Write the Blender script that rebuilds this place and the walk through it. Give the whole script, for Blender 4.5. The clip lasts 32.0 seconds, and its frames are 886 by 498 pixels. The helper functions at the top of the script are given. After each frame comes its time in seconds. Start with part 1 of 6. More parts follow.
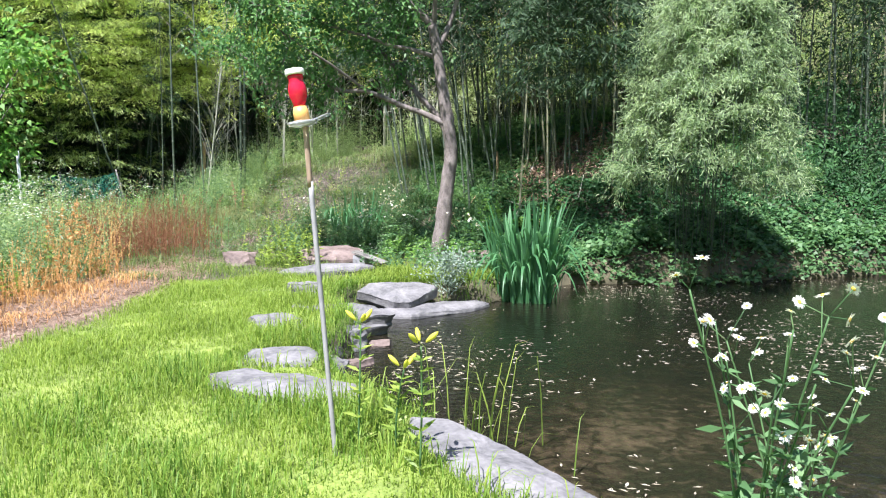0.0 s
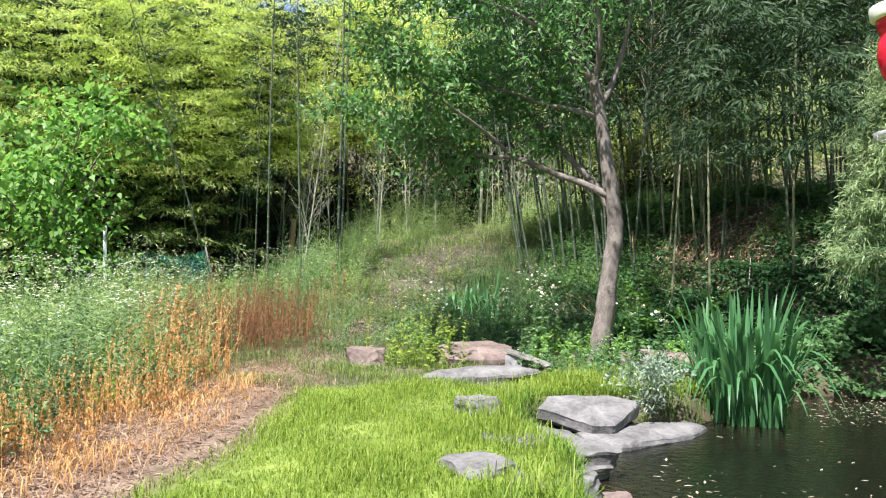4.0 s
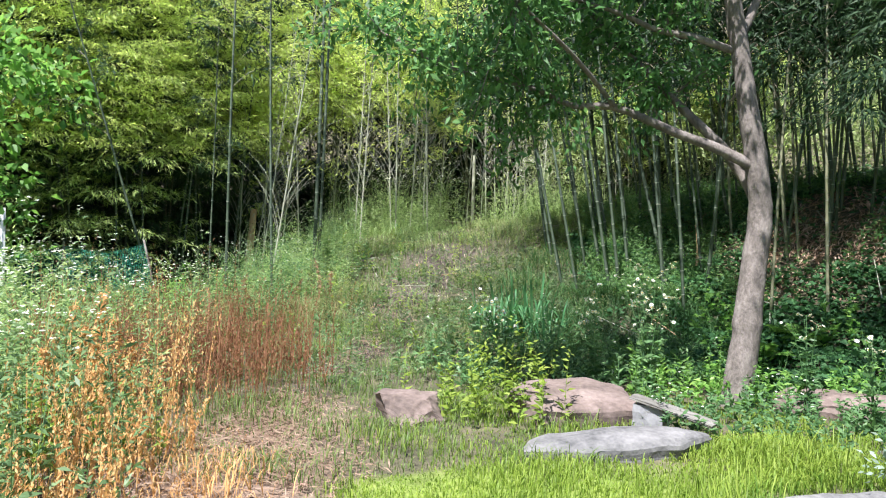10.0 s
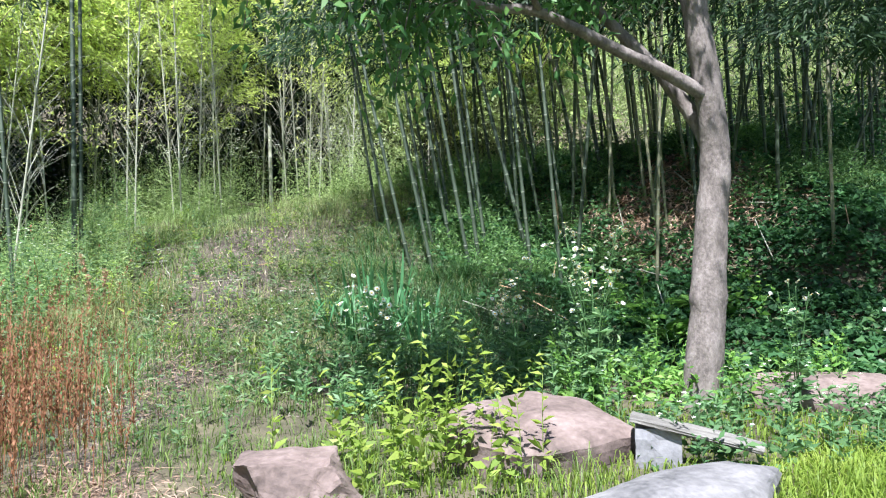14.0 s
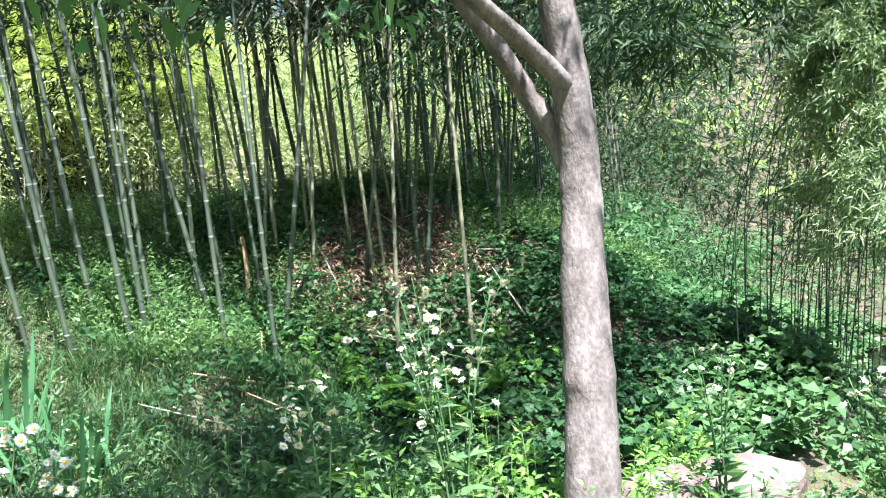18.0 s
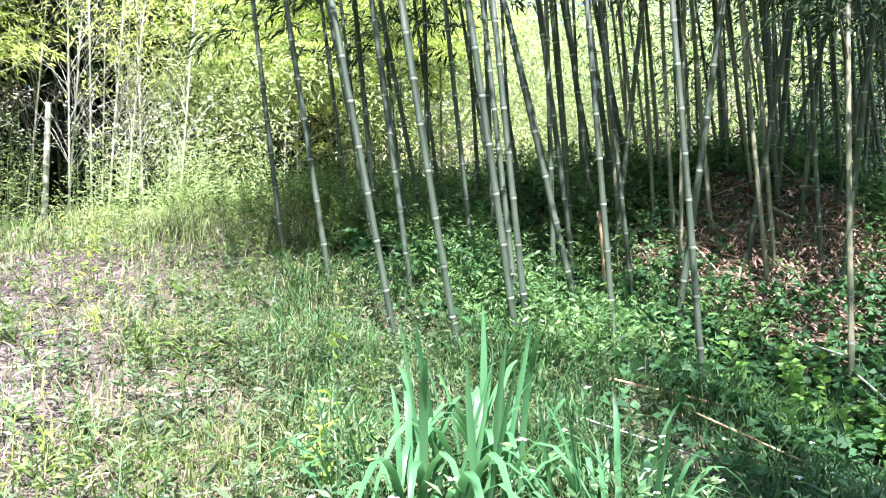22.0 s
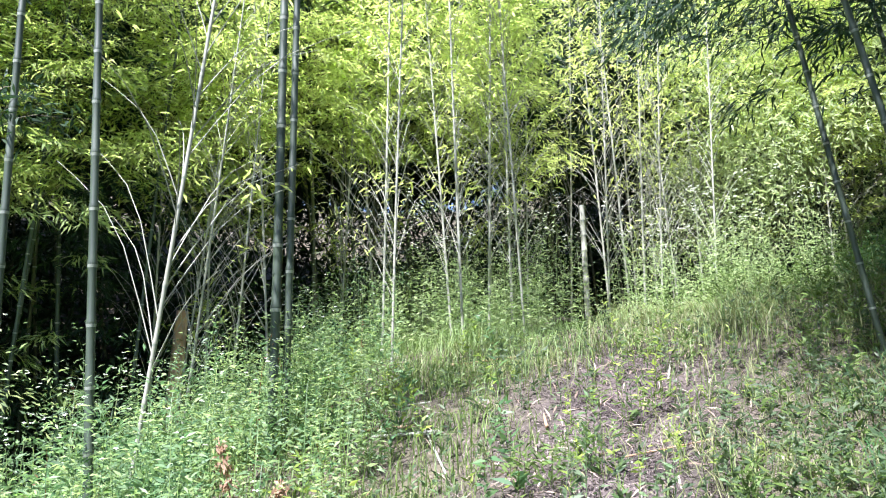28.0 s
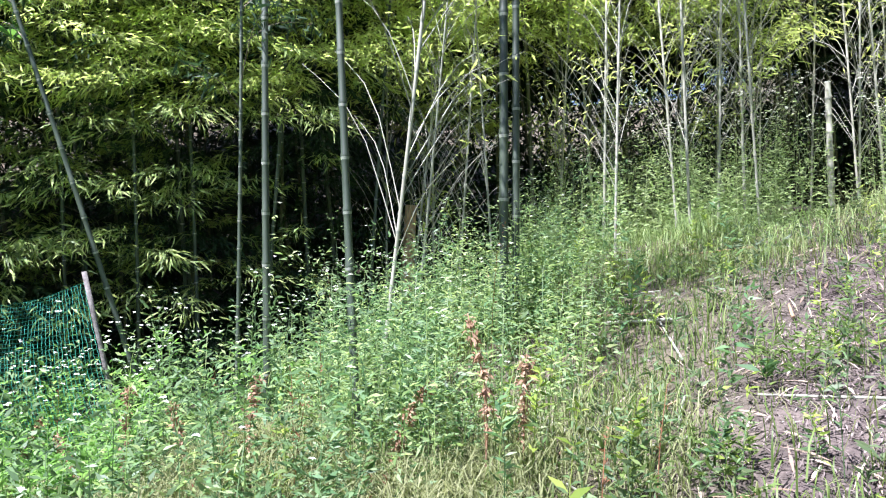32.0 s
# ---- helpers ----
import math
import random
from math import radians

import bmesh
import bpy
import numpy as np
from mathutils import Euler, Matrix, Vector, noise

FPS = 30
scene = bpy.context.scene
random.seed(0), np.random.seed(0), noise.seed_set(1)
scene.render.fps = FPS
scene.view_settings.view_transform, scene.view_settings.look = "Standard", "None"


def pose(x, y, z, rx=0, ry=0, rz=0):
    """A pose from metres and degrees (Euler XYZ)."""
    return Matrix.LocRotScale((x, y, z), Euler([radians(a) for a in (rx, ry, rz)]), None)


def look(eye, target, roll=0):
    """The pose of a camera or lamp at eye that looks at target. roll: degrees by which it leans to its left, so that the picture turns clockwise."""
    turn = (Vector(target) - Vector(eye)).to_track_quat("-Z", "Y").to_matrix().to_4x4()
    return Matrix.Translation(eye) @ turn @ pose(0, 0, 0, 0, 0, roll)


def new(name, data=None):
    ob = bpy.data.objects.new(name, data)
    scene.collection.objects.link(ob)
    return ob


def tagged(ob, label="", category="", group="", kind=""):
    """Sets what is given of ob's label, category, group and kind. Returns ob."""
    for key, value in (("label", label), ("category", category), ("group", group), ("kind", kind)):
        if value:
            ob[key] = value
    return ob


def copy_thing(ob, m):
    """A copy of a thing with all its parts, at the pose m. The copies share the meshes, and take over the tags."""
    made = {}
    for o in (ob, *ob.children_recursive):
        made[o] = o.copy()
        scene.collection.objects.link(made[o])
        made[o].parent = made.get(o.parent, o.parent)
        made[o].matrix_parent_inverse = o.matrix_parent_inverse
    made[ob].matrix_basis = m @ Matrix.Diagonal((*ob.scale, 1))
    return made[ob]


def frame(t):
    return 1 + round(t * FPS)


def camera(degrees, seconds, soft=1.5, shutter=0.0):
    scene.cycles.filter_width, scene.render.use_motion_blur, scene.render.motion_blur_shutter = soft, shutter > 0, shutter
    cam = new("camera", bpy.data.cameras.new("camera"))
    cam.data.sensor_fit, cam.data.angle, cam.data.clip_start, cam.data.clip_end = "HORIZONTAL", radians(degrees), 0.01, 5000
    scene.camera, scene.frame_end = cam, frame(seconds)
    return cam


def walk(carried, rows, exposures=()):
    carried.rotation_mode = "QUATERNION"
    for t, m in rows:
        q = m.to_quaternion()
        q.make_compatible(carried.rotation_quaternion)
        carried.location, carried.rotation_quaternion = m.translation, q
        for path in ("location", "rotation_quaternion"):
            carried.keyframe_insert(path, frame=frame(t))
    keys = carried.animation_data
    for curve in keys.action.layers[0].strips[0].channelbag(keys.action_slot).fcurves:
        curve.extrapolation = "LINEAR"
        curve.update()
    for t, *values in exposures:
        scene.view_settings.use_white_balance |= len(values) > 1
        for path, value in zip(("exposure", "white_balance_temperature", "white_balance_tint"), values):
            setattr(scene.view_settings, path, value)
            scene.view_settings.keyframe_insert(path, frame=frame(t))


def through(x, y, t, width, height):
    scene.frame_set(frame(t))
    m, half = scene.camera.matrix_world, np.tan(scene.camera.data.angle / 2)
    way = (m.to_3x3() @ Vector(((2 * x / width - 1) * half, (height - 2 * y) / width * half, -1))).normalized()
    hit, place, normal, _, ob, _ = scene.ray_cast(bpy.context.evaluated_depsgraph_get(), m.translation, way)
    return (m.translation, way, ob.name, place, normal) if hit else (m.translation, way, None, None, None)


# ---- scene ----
cam = camera(62.45, 32.0, 1.15)
PATH = [
    (0, (2.351, -5.760, 1.560), (2.107, -3.784, 1.365), 0.63),
    (0.5, (2.084, -5.629, 1.550), (1.746, -3.668, 1.348), 0.30),
    (1, (1.816, -5.373, 1.530), (1.407, -3.426, 1.335), 0.54),
    (1.5, (1.577, -5.114, 1.522), (1.121, -3.174, 1.352), 0.76),
    (2, (1.304, -4.824, 1.558), (0.815, -2.890, 1.424), 0.97),
    (2.5, (1.043, -4.549, 1.557), (0.556, -2.612, 1.465), 0.43),
    (3, (0.820, -4.285, 1.561), (0.359, -2.339, 1.526), 0.84),
    (3.5, (0.586, -4.005, 1.551), (0.164, -2.050, 1.556), 1.28),
    (5.5, (0.060, -2.786, 1.491), (-0.289, -0.817, 1.531), 0.60),
    (6, (-0.123, -2.511, 1.473), (-0.478, -0.544, 1.514), 0.42),
    (6.5, (-0.306, -2.251, 1.465), (-0.661, -0.283, 1.511), 1.03),
    (7, (-0.533, -1.992, 1.448), (-0.888, -0.024, 1.497), 1.26),
    (7.5, (-0.750, -1.717, 1.426), (-1.091, 0.253, 1.480), 1.38),
    (8, (-0.952, -1.420, 1.427), (-1.271, 0.553, 1.487), 1.23),
    (8.5, (-1.163, -1.139, 1.445), (-1.460, 0.838, 1.501), 1.03),
    (9, (-1.351, -0.851, 1.428), (-1.623, 1.130, 1.478), 1.08),
    (9.5, (-1.478, -0.542, 1.420), (-1.726, 1.442, 1.462), 1.42),
    (10, (-1.629, -0.268, 1.404), (-1.859, 1.719, 1.444), 1.75),
    (10.5, (-1.848, -0.011, 1.405), (-2.066, 1.976, 1.463), 1.89),
    (11, (-2.017, 0.214, 1.388), (-2.219, 2.202, 1.472), 1.44),
    (11.5, (-2.155, 0.524, 1.385), (-2.321, 2.515, 1.496), 0.57),
    (12, (-2.296, 0.868, 1.328), (-2.402, 2.862, 1.447), -0.37),
    (12.5, (-2.402, 1.248, 1.315), (-2.421, 3.245, 1.418), -1.02),
    (13, (-2.415, 1.673, 1.314), (-2.326, 3.670, 1.386), -1.57),
    (13.5, (-2.467, 1.980, 1.297), (-2.238, 3.967, 1.337), -1.43),
    (14, (-2.582, 2.286, 1.279), (-2.200, 4.249, 1.294), -1.41),
    (14.5, (-2.598, 2.617, 1.246), (-2.039, 4.537, 1.245), -1.21),
    (15, (-2.506, 2.980, 1.275), (-1.730, 4.824, 1.279), -1.42),
    (15.5, (-2.515, 3.353, 1.294), (-1.494, 5.073, 1.315), -1.35),
    (17.5, (-2.493, 4.722, 1.355), (-1.081, 6.132, 1.487), -4.07),
    (18, (-2.624, 5.175, 1.408), (-1.299, 6.669, 1.527), -4.05),
    (18.5, (-2.708, 5.589, 1.390), (-1.421, 7.116, 1.508), -3.97),
    (19, (-2.827, 5.974, 1.414), (-1.553, 7.510, 1.544), -3.58),
    (19.5, (-2.932, 6.312, 1.431), (-1.684, 7.868, 1.576), -2.84),
    (20, (-2.994, 6.581, 1.467), (-1.795, 8.175, 1.614), -1.84),
    (20.5, (-3.184, 6.806, 1.428), (-2.070, 8.459, 1.590), -1.15),
    (21, (-3.371, 7.089, 1.386), (-2.360, 8.806, 1.557), -0.56),
    (21.5, (-3.426, 7.502, 1.407), (-2.461, 9.247, 1.566), -0.21),
    (22, (-3.416, 7.847, 1.385), (-2.442, 9.588, 1.523), -0.11),
    (22.5, (-3.438, 8.153, 1.405), (-2.438, 9.881, 1.518), -0.45),
    (23, (-3.422, 8.376, 1.393), (-2.403, 10.095, 1.487), -0.85),
    (23.5, (-3.317, 8.638, 1.435), (-2.323, 10.371, 1.525), -1.44),
    (24, (-3.293, 8.786, 1.464), (-2.375, 10.559, 1.581), -1.72),
    (24.5, (-3.349, 8.820, 1.502), (-2.556, 10.647, 1.679), -1.75),
    (26.5, (-3.508, 8.708, 1.644), (-3.315, 10.653, 2.067), -2.32),
    (27, (-3.536, 8.718, 1.658), (-3.531, 10.675, 2.074), -1.92),
    (27.5, (-3.606, 8.771, 1.643), (-3.778, 10.724, 2.041), -1.55),
    (28, (-3.644, 8.785, 1.632), (-3.971, 10.724, 1.997), -1.30),
    (28.5, (-3.679, 8.786, 1.619), (-4.128, 10.709, 1.935), -1.06),
    (29, (-3.732, 8.779, 1.593), (-4.307, 10.678, 1.843), -0.91),
    (29.5, (-3.781, 8.759, 1.573), (-4.479, 10.624, 1.754), -0.88),
    (30, (-3.798, 8.760, 1.567), (-4.595, 10.591, 1.689), -0.63),
    (30.5, (-3.798, 8.764, 1.559), (-4.655, 10.569, 1.648), -0.33),
    (31, (-3.798, 8.753, 1.562), (-4.682, 10.546, 1.640), -0.24),
    (31.5, (-3.801, 8.745, 1.562), (-4.687, 10.535, 1.646), -0.33),
    (32, (-3.792, 8.732, 1.561), (-4.666, 10.528, 1.657), -0.51),
]
EXPO = [(0, 1.6, 5850, 18), (3, 1.45, 6250, 15), (6, 1.45, 6250, 14), (9, 1.45, 6050, 14), (12, 1.55, 5850, 15), (14, 1.6, 5700, 15), (15.3, 1.6, 5800, 15), (18, 2.28, 5750, 17), (21, 2.55, 5750, 24), (24.5, 2.42, 5550, 27), (28, 1.95, 5550, 26), (32, 1.85, 5550, 28)]
walk(cam, [(t, look(eye, target, roll)) for t, eye, target, roll in PATH], EXPO)

# ---- light ----
SUN_AZ, SUN_EL = radians(206), radians(61)
world = bpy.data.worlds.new("world")
scene.world = world
world.use_nodes = True
wn = world.node_tree.nodes
sky = wn.new("ShaderNodeTexSky")
sky.sky_type = "NISHITA"
sky.sun_disc = False
sky.sun_elevation, sky.sun_rotation = SUN_EL, SUN_AZ
wn["Background"].inputs[1].default_value = 0.066
world.node_tree.links.new(sky.outputs[0], wn["Background"].inputs[0])
sun_data = bpy.data.lights.new("sun", "SUN")
sun_data.energy, sun_data.angle, sun_data.color = 5.0, radians(0.6), (1.0, 0.95, 0.84)
sun = new("sun", sun_data)
to_sun = Vector((math.sin(SUN_AZ) * math.cos(SUN_EL), math.cos(SUN_AZ) * math.cos(SUN_EL), math.sin(SUN_EL)))
sun.matrix_world = look(to_sun * 60, (0, 0, 0))


# ---- materials ----
def shader(name):
    m = bpy.data.materials.new(name)
    m.use_nodes = True
    return m, m.node_tree.nodes, m.node_tree.links


def ramp(nodes, stops):
    r = nodes.new("ShaderNodeValToRGB")
    while len(r.color_ramp.elements) < len(stops):
        r.color_ramp.elements.new(0.5)
    for e, (p, c) in zip(r.color_ramp.elements, stops):
        e.position, e.color = p, (*c, 1)
    return r


def leaf_mat(name, dark, mid, light, through=0.4, gloss=0.45, patch=0.35):
    """Foliage: each leaf has its own shade, with drifts of tone over the plant, and lets light through."""
    m, n, l = shader(name)
    geo, coord = n.new("ShaderNodeNewGeometry"), n.new("ShaderNodeTexCoord")
    info = n.new("ShaderNodeObjectInfo")
    noise_node = n.new("ShaderNodeTexNoise")
    noise_node.inputs["Scale"].default_value, noise_node.inputs["Detail"].default_value = 1.3, 3
    l.new(coord.outputs["Object"], noise_node.inputs["Vector"])
    mix = n.new("ShaderNodeMath")
    mix.operation = "MULTIPLY_ADD"
    l.new(noise_node.outputs["Fac"], mix.inputs[0])
    mix.inputs[1].default_value = patch * 2
    add = n.new("ShaderNodeMath")
    add.operation = "MULTIPLY_ADD"
    l.new(geo.outputs["Random Per Island"], add.inputs[0])
    add.inputs[1].default_value = 0.62
    off = n.new("ShaderNodeMath")
    off.operation = "MULTIPLY_ADD"
    l.new(info.outputs["Random"], off.inputs[0])
    off.inputs[1].default_value, off.inputs[2].default_value = 0.24, -0.12 - patch * 0.62
    l.new(off.outputs[0], mix.inputs[2])
    l.new(mix.outputs[0], add.inputs[2])
    r = ramp(n, [(0.0, dark), (0.45, mid), (1.0, light)])
    l.new(add.outputs[0], r.inputs[0])
    b = n["Principled BSDF"]
    b.inputs["Roughness"].default_value = gloss
    b.inputs["Specular IOR Level"].default_value = 0.28
    l.new(r.outputs[0], b.inputs["Base Color"])
    t = n.new("ShaderNodeBsdfTranslucent")
    warm = n.new("ShaderNodeMixRGB")
    warm.blend_type, warm.inputs[0].default_value, warm.inputs[2].default_value = "MULTIPLY", 1.0, (1.2, 1.25, 0.98, 1)
    l.new(r.outputs[0], warm.inputs[1])
    l.new(warm.outputs[0], t.inputs[0])
    s = n.new("ShaderNodeMixShader")
    s.inputs[0].default_value = through
    l.new(b.outputs[0], s.inputs[1])
    l.new(t.outputs[0], s.inputs[2])
    l.new(s.outputs[0], n["Material Output"].inputs[0])
    return m


def rough_mat(name, a, b, c, scale=6.0, rough=0.85, bump=0.4, stretch=(1, 1, 1), fine=40.0, space="Object", metal=0.0):
    """A mottled rough surface: tone at two scales and matching relief."""
    m, n, l = shader(name)
    coord, mp = n.new("ShaderNodeTexCoord"), n.new("ShaderNodeMapping")
    mp.inputs["Scale"].default_value = stretch
    l.new(coord.outputs[space], mp.inputs[0])
    big, small = n.new("ShaderNodeTexNoise"), n.new("ShaderNodeTexNoise")
    big.inputs["Scale"].default_value, big.inputs["Detail"].default_value, big.inputs["Roughness"].default_value = scale, 6, 0.62
    small.inputs["Scale"].default_value, small.inputs["Detail"].default_value = fine, 4
    for t in (big, small):
        l.new(mp.outputs[0], t.inputs["Vector"])
    mx = n.new("ShaderNodeMath")
    mx.operation = "MULTIPLY_ADD"
    l.new(small.outputs["Fac"], mx.inputs[0])
    mx.inputs[1].default_value = 0.45
    sub = n.new("ShaderNodeMath")
    sub.operation = "SUBTRACT"
    l.new(big.outputs["Fac"], sub.inputs[0])
    sub.inputs[1].default_value = 0.22
    l.new(sub.outputs[0], mx.inputs[2])
    r = ramp(n, [(0.3, a), (0.5, b), (0.72, c)])
    l.new(mx.outputs[0], r.inputs[0])
    p = n["Principled BSDF"]
    p.inputs["Roughness"].default_value, p.inputs["Metallic"].default_value = rough, metal
    l.new(r.outputs[0], p.inputs["Base Color"])
    bp = n.new("ShaderNodeBump")
    bp.inputs["Strength"].default_value, bp.inputs["Distance"].default_value = bump, 0.03
    l.new(mx.outputs[0], bp.inputs["Height"])
    l.new(bp.outputs[0], p.inputs["Normal"])
    return m


def plain_mat(name, col, rough=0.5, **more):
    m, n, l = shader(name)
    p = n["Principled BSDF"]
    p.inputs["Base Color"].default_value, p.inputs["Roughness"].default_value = (*col, 1), rough
    for k, v in more.items():
        p.inputs[k.replace("_", " ")].default_value = v
    return m


M_GRASS = leaf_mat("lawn_grass", (0.106, 0.167, 0.031), (0.211, 0.308, 0.048), (0.352, 0.422, 0.088), 0.48, 0.5)
M_WEED = leaf_mat("weed_leaf", (0.053, 0.114, 0.049), (0.114, 0.229, 0.092), (0.246, 0.370, 0.171), 0.4)
M_YELLOW = leaf_mat("young_leaf", (0.132, 0.220, 0.040), (0.273, 0.378, 0.070), (0.422, 0.493, 0.123), 0.5)
M_STRAW = leaf_mat("straw", (0.158, 0.106, 0.070), (0.282, 0.202, 0.141), (0.422, 0.334, 0.255), 0.15, 0.75)
M_BAMLEAF = leaf_mat("bamboo_leaf", (0.071, 0.124, 0.053), (0.330, 0.437, 0.147), (0.684, 0.767, 0.307), 0.42)
# shaded copy of the bamboo leaf: the shade is in the colour
M_BAMLEAF_SHADED = leaf_mat("bamboo_leaf_shaded", (0.016, 0.037, 0.018), (0.032, 0.069, 0.030), (0.066, 0.110, 0.048), 0.28, 0.6)
# sunlit copy of the yellow-green bamboo leaf, brightness painted in
M_BAMLEAF_SUNLIT = leaf_mat("bamboo_leaf_sunlit", (0.281, 0.356, 0.108), (0.562, 0.648, 0.205), (0.842, 0.886, 0.367), 0.7)
# paler still, for foliage beyond the bamboo: sunlight carried by the colour
M_THICKET_SUNLIT = leaf_mat("thicket_leaf_sunlit", (0.22, 0.30, 0.13), (0.40, 0.48, 0.23), (0.58, 0.62, 0.36), 0.5)
M_FEATHER = leaf_mat("feathery_leaf", (0.062, 0.123, 0.053), (0.167, 0.273, 0.123), (0.352, 0.458, 0.246), 0.45)
M_TREELEAF = leaf_mat("tree_leaf", (0.041, 0.108, 0.035), (0.095, 0.216, 0.071), (0.216, 0.378, 0.134), 0.42)
M_BROADLEAF = leaf_mat("broad_leaf", (0.07, 0.17, 0.04), (0.18, 0.36, 0.08), (0.34, 0.52, 0.15), 0.5)
M_IVY = leaf_mat("ivy_leaf", (0.026, 0.075, 0.032), (0.062, 0.158, 0.060), (0.141, 0.273, 0.106), 0.4, 0.55)
M_IRIS = leaf_mat("iris_leaf", (0.031, 0.106, 0.048), (0.070, 0.194, 0.079), (0.158, 0.317, 0.141), 0.35, 0.4)
M_WILLOW = leaf_mat("grey_leaf", (0.09, 0.15, 0.08), (0.26, 0.36, 0.18), (0.52, 0.62, 0.34), 0.45)
M_SILVER = leaf_mat("silver_leaf", (0.12, 0.18, 0.14), (0.21, 0.28, 0.22), (0.36, 0.43, 0.36), 0.3)
M_PETAL = leaf_mat("white_petal", (0.72, 0.74, 0.70), (0.80, 0.81, 0.78), (0.86, 0.86, 0.84), 0.3, 0.6, 0.1)
M_BUD = leaf_mat("flower_bud", (0.45, 0.50, 0.06), (0.62, 0.62, 0.08), (0.75, 0.62, 0.10), 0.3, 0.5)
M_DISC = plain_mat("flower_disc", (0.75, 0.50, 0.05), 0.7)
M_ROCK = rough_mat("grey_stone", (0.071, 0.071, 0.074), (0.139, 0.136, 0.141), (0.214, 0.208, 0.212), 3.2, 0.85, 0.55, fine=28)
M_ROCKPINK = rough_mat("pinkish_stone", (0.075, 0.056, 0.051), (0.150, 0.112, 0.101), (0.238, 0.185, 0.172), 2.5, 0.85, 0.55, fine=24)
M_BARK = rough_mat("bark", (0.085, 0.073, 0.067), (0.160, 0.137, 0.127), (0.262, 0.230, 0.217), 5.5, 0.9, 0.55, (1.5, 1.5, 0.8), fine=34)
M_TWIG = rough_mat("twig", (0.12, 0.10, 0.07), (0.22, 0.19, 0.14), (0.34, 0.30, 0.23), 9, 0.85, 0.3)
M_CULM = rough_mat("bamboo_culm", (0.025, 0.039, 0.025), (0.052, 0.074, 0.049), (0.105, 0.132, 0.092), 2.2, 0.5, 0.08, (2, 2, 0.35), fine=9)
M_CULM_OLD = rough_mat("bamboo_culm_old", (0.112, 0.119, 0.070), (0.182, 0.185, 0.115), (0.273, 0.269, 0.182), 2.2, 0.45, 0.1, (2, 2, 0.35), fine=9)
M_CULM_PALE = rough_mat("bamboo_culm_pale", (0.240, 0.254, 0.190), (0.339, 0.346, 0.275), (0.437, 0.437, 0.366), 2.2, 0.5, 0.1, (2, 2, 0.35), fine=9)
# culm colour darkened to paint the gloom inside the grove
M_CULM_SHADED = rough_mat("bamboo_culm_shaded", (0.045, 0.05, 0.028), (0.085, 0.095, 0.05), (0.15, 0.16, 0.09), 2.2, 0.5, 0.1, (2, 2, 0.35), fine=9)
M_NODE = rough_mat("bamboo_node", (0.165, 0.195, 0.150), (0.246, 0.277, 0.224), (0.344, 0.359, 0.307), 8, 0.6, 0.1)
M_DEADWOOD = rough_mat("dead_wood", (0.26, 0.15, 0.08), (0.45, 0.29, 0.17), (0.62, 0.46, 0.32), 6, 0.85, 0.4, (1, 1, 0.3))
M_CHIP = leaf_mat("bamboo_litter", (0.066, 0.051, 0.047), (0.150, 0.123, 0.110), (0.370, 0.326, 0.295), 0.05, 0.8)
M_MULCH = leaf_mat("dry_mulch", (0.150, 0.092, 0.066), (0.282, 0.194, 0.141), (0.458, 0.352, 0.282), 0.1, 0.8)
M_SPLINTER = leaf_mat("bamboo_splinter", (0.22, 0.16, 0.12), (0.42, 0.34, 0.26), (0.68, 0.60, 0.48), 0.1, 0.7)
# dead leaves, tone raised to carry the sun fleck on the hill
M_LEAFFALL = leaf_mat("fallen_leaf", (0.168, 0.112, 0.077), (0.420, 0.280, 0.196), (0.840, 0.630, 0.504), 0.1, 0.8)
M_FLOAT = leaf_mat("floating_leaf", (0.225, 0.180, 0.128), (0.360, 0.323, 0.240), (0.495, 0.465, 0.390), 0.1, 0.6)
M_POLE = rough_mat("painted_pole", (0.211, 0.205, 0.224), (0.290, 0.283, 0.304), (0.356, 0.350, 0.370), 9, 0.5, 0.15, (1, 1, 0.3))
M_POLEWOOD = rough_mat("weathered_pole_top", (0.24, 0.17, 0.12), (0.38, 0.28, 0.21), (0.50, 0.40, 0.32), 8, 0.8, 0.3, (1, 1, 0.2))
M_STAKE = rough_mat("white_stake", (0.484, 0.493, 0.510), (0.598, 0.607, 0.625), (0.686, 0.686, 0.704), 9, 0.5, 0.1)
M_RED = plain_mat("red_glass", (0.78, 0.02, 0.06), 0.12, Transmission_Weight=0.35, IOR=1.45)
M_LID = rough_mat("feeder_lid", (0.55, 0.55, 0.50), (0.68, 0.68, 0.62), (0.76, 0.75, 0.7), 20, 0.4, 0.05)
M_AMBER = plain_mat("amber_plastic", (0.75, 0.40, 0.12), 0.35)
M_CLEAR = plain_mat("scratched_clear_plastic", (0.82, 0.83, 0.88), 0.25, Transmission_Weight=0.7, IOR=1.35)
M_PLANK = rough_mat("weathered_plank", (0.084, 0.077, 0.070), (0.154, 0.147, 0.136), (0.245, 0.234, 0.217), 4, 0.85, 0.4, (1, 6, 6))
M_BLOCK = rough_mat("pale_block", (0.154, 0.154, 0.165), (0.220, 0.220, 0.237), (0.286, 0.286, 0.303), 8, 0.8, 0.2)
M_NET = plain_mat("green_net", (0.05, 0.36, 0.26), 0.6)

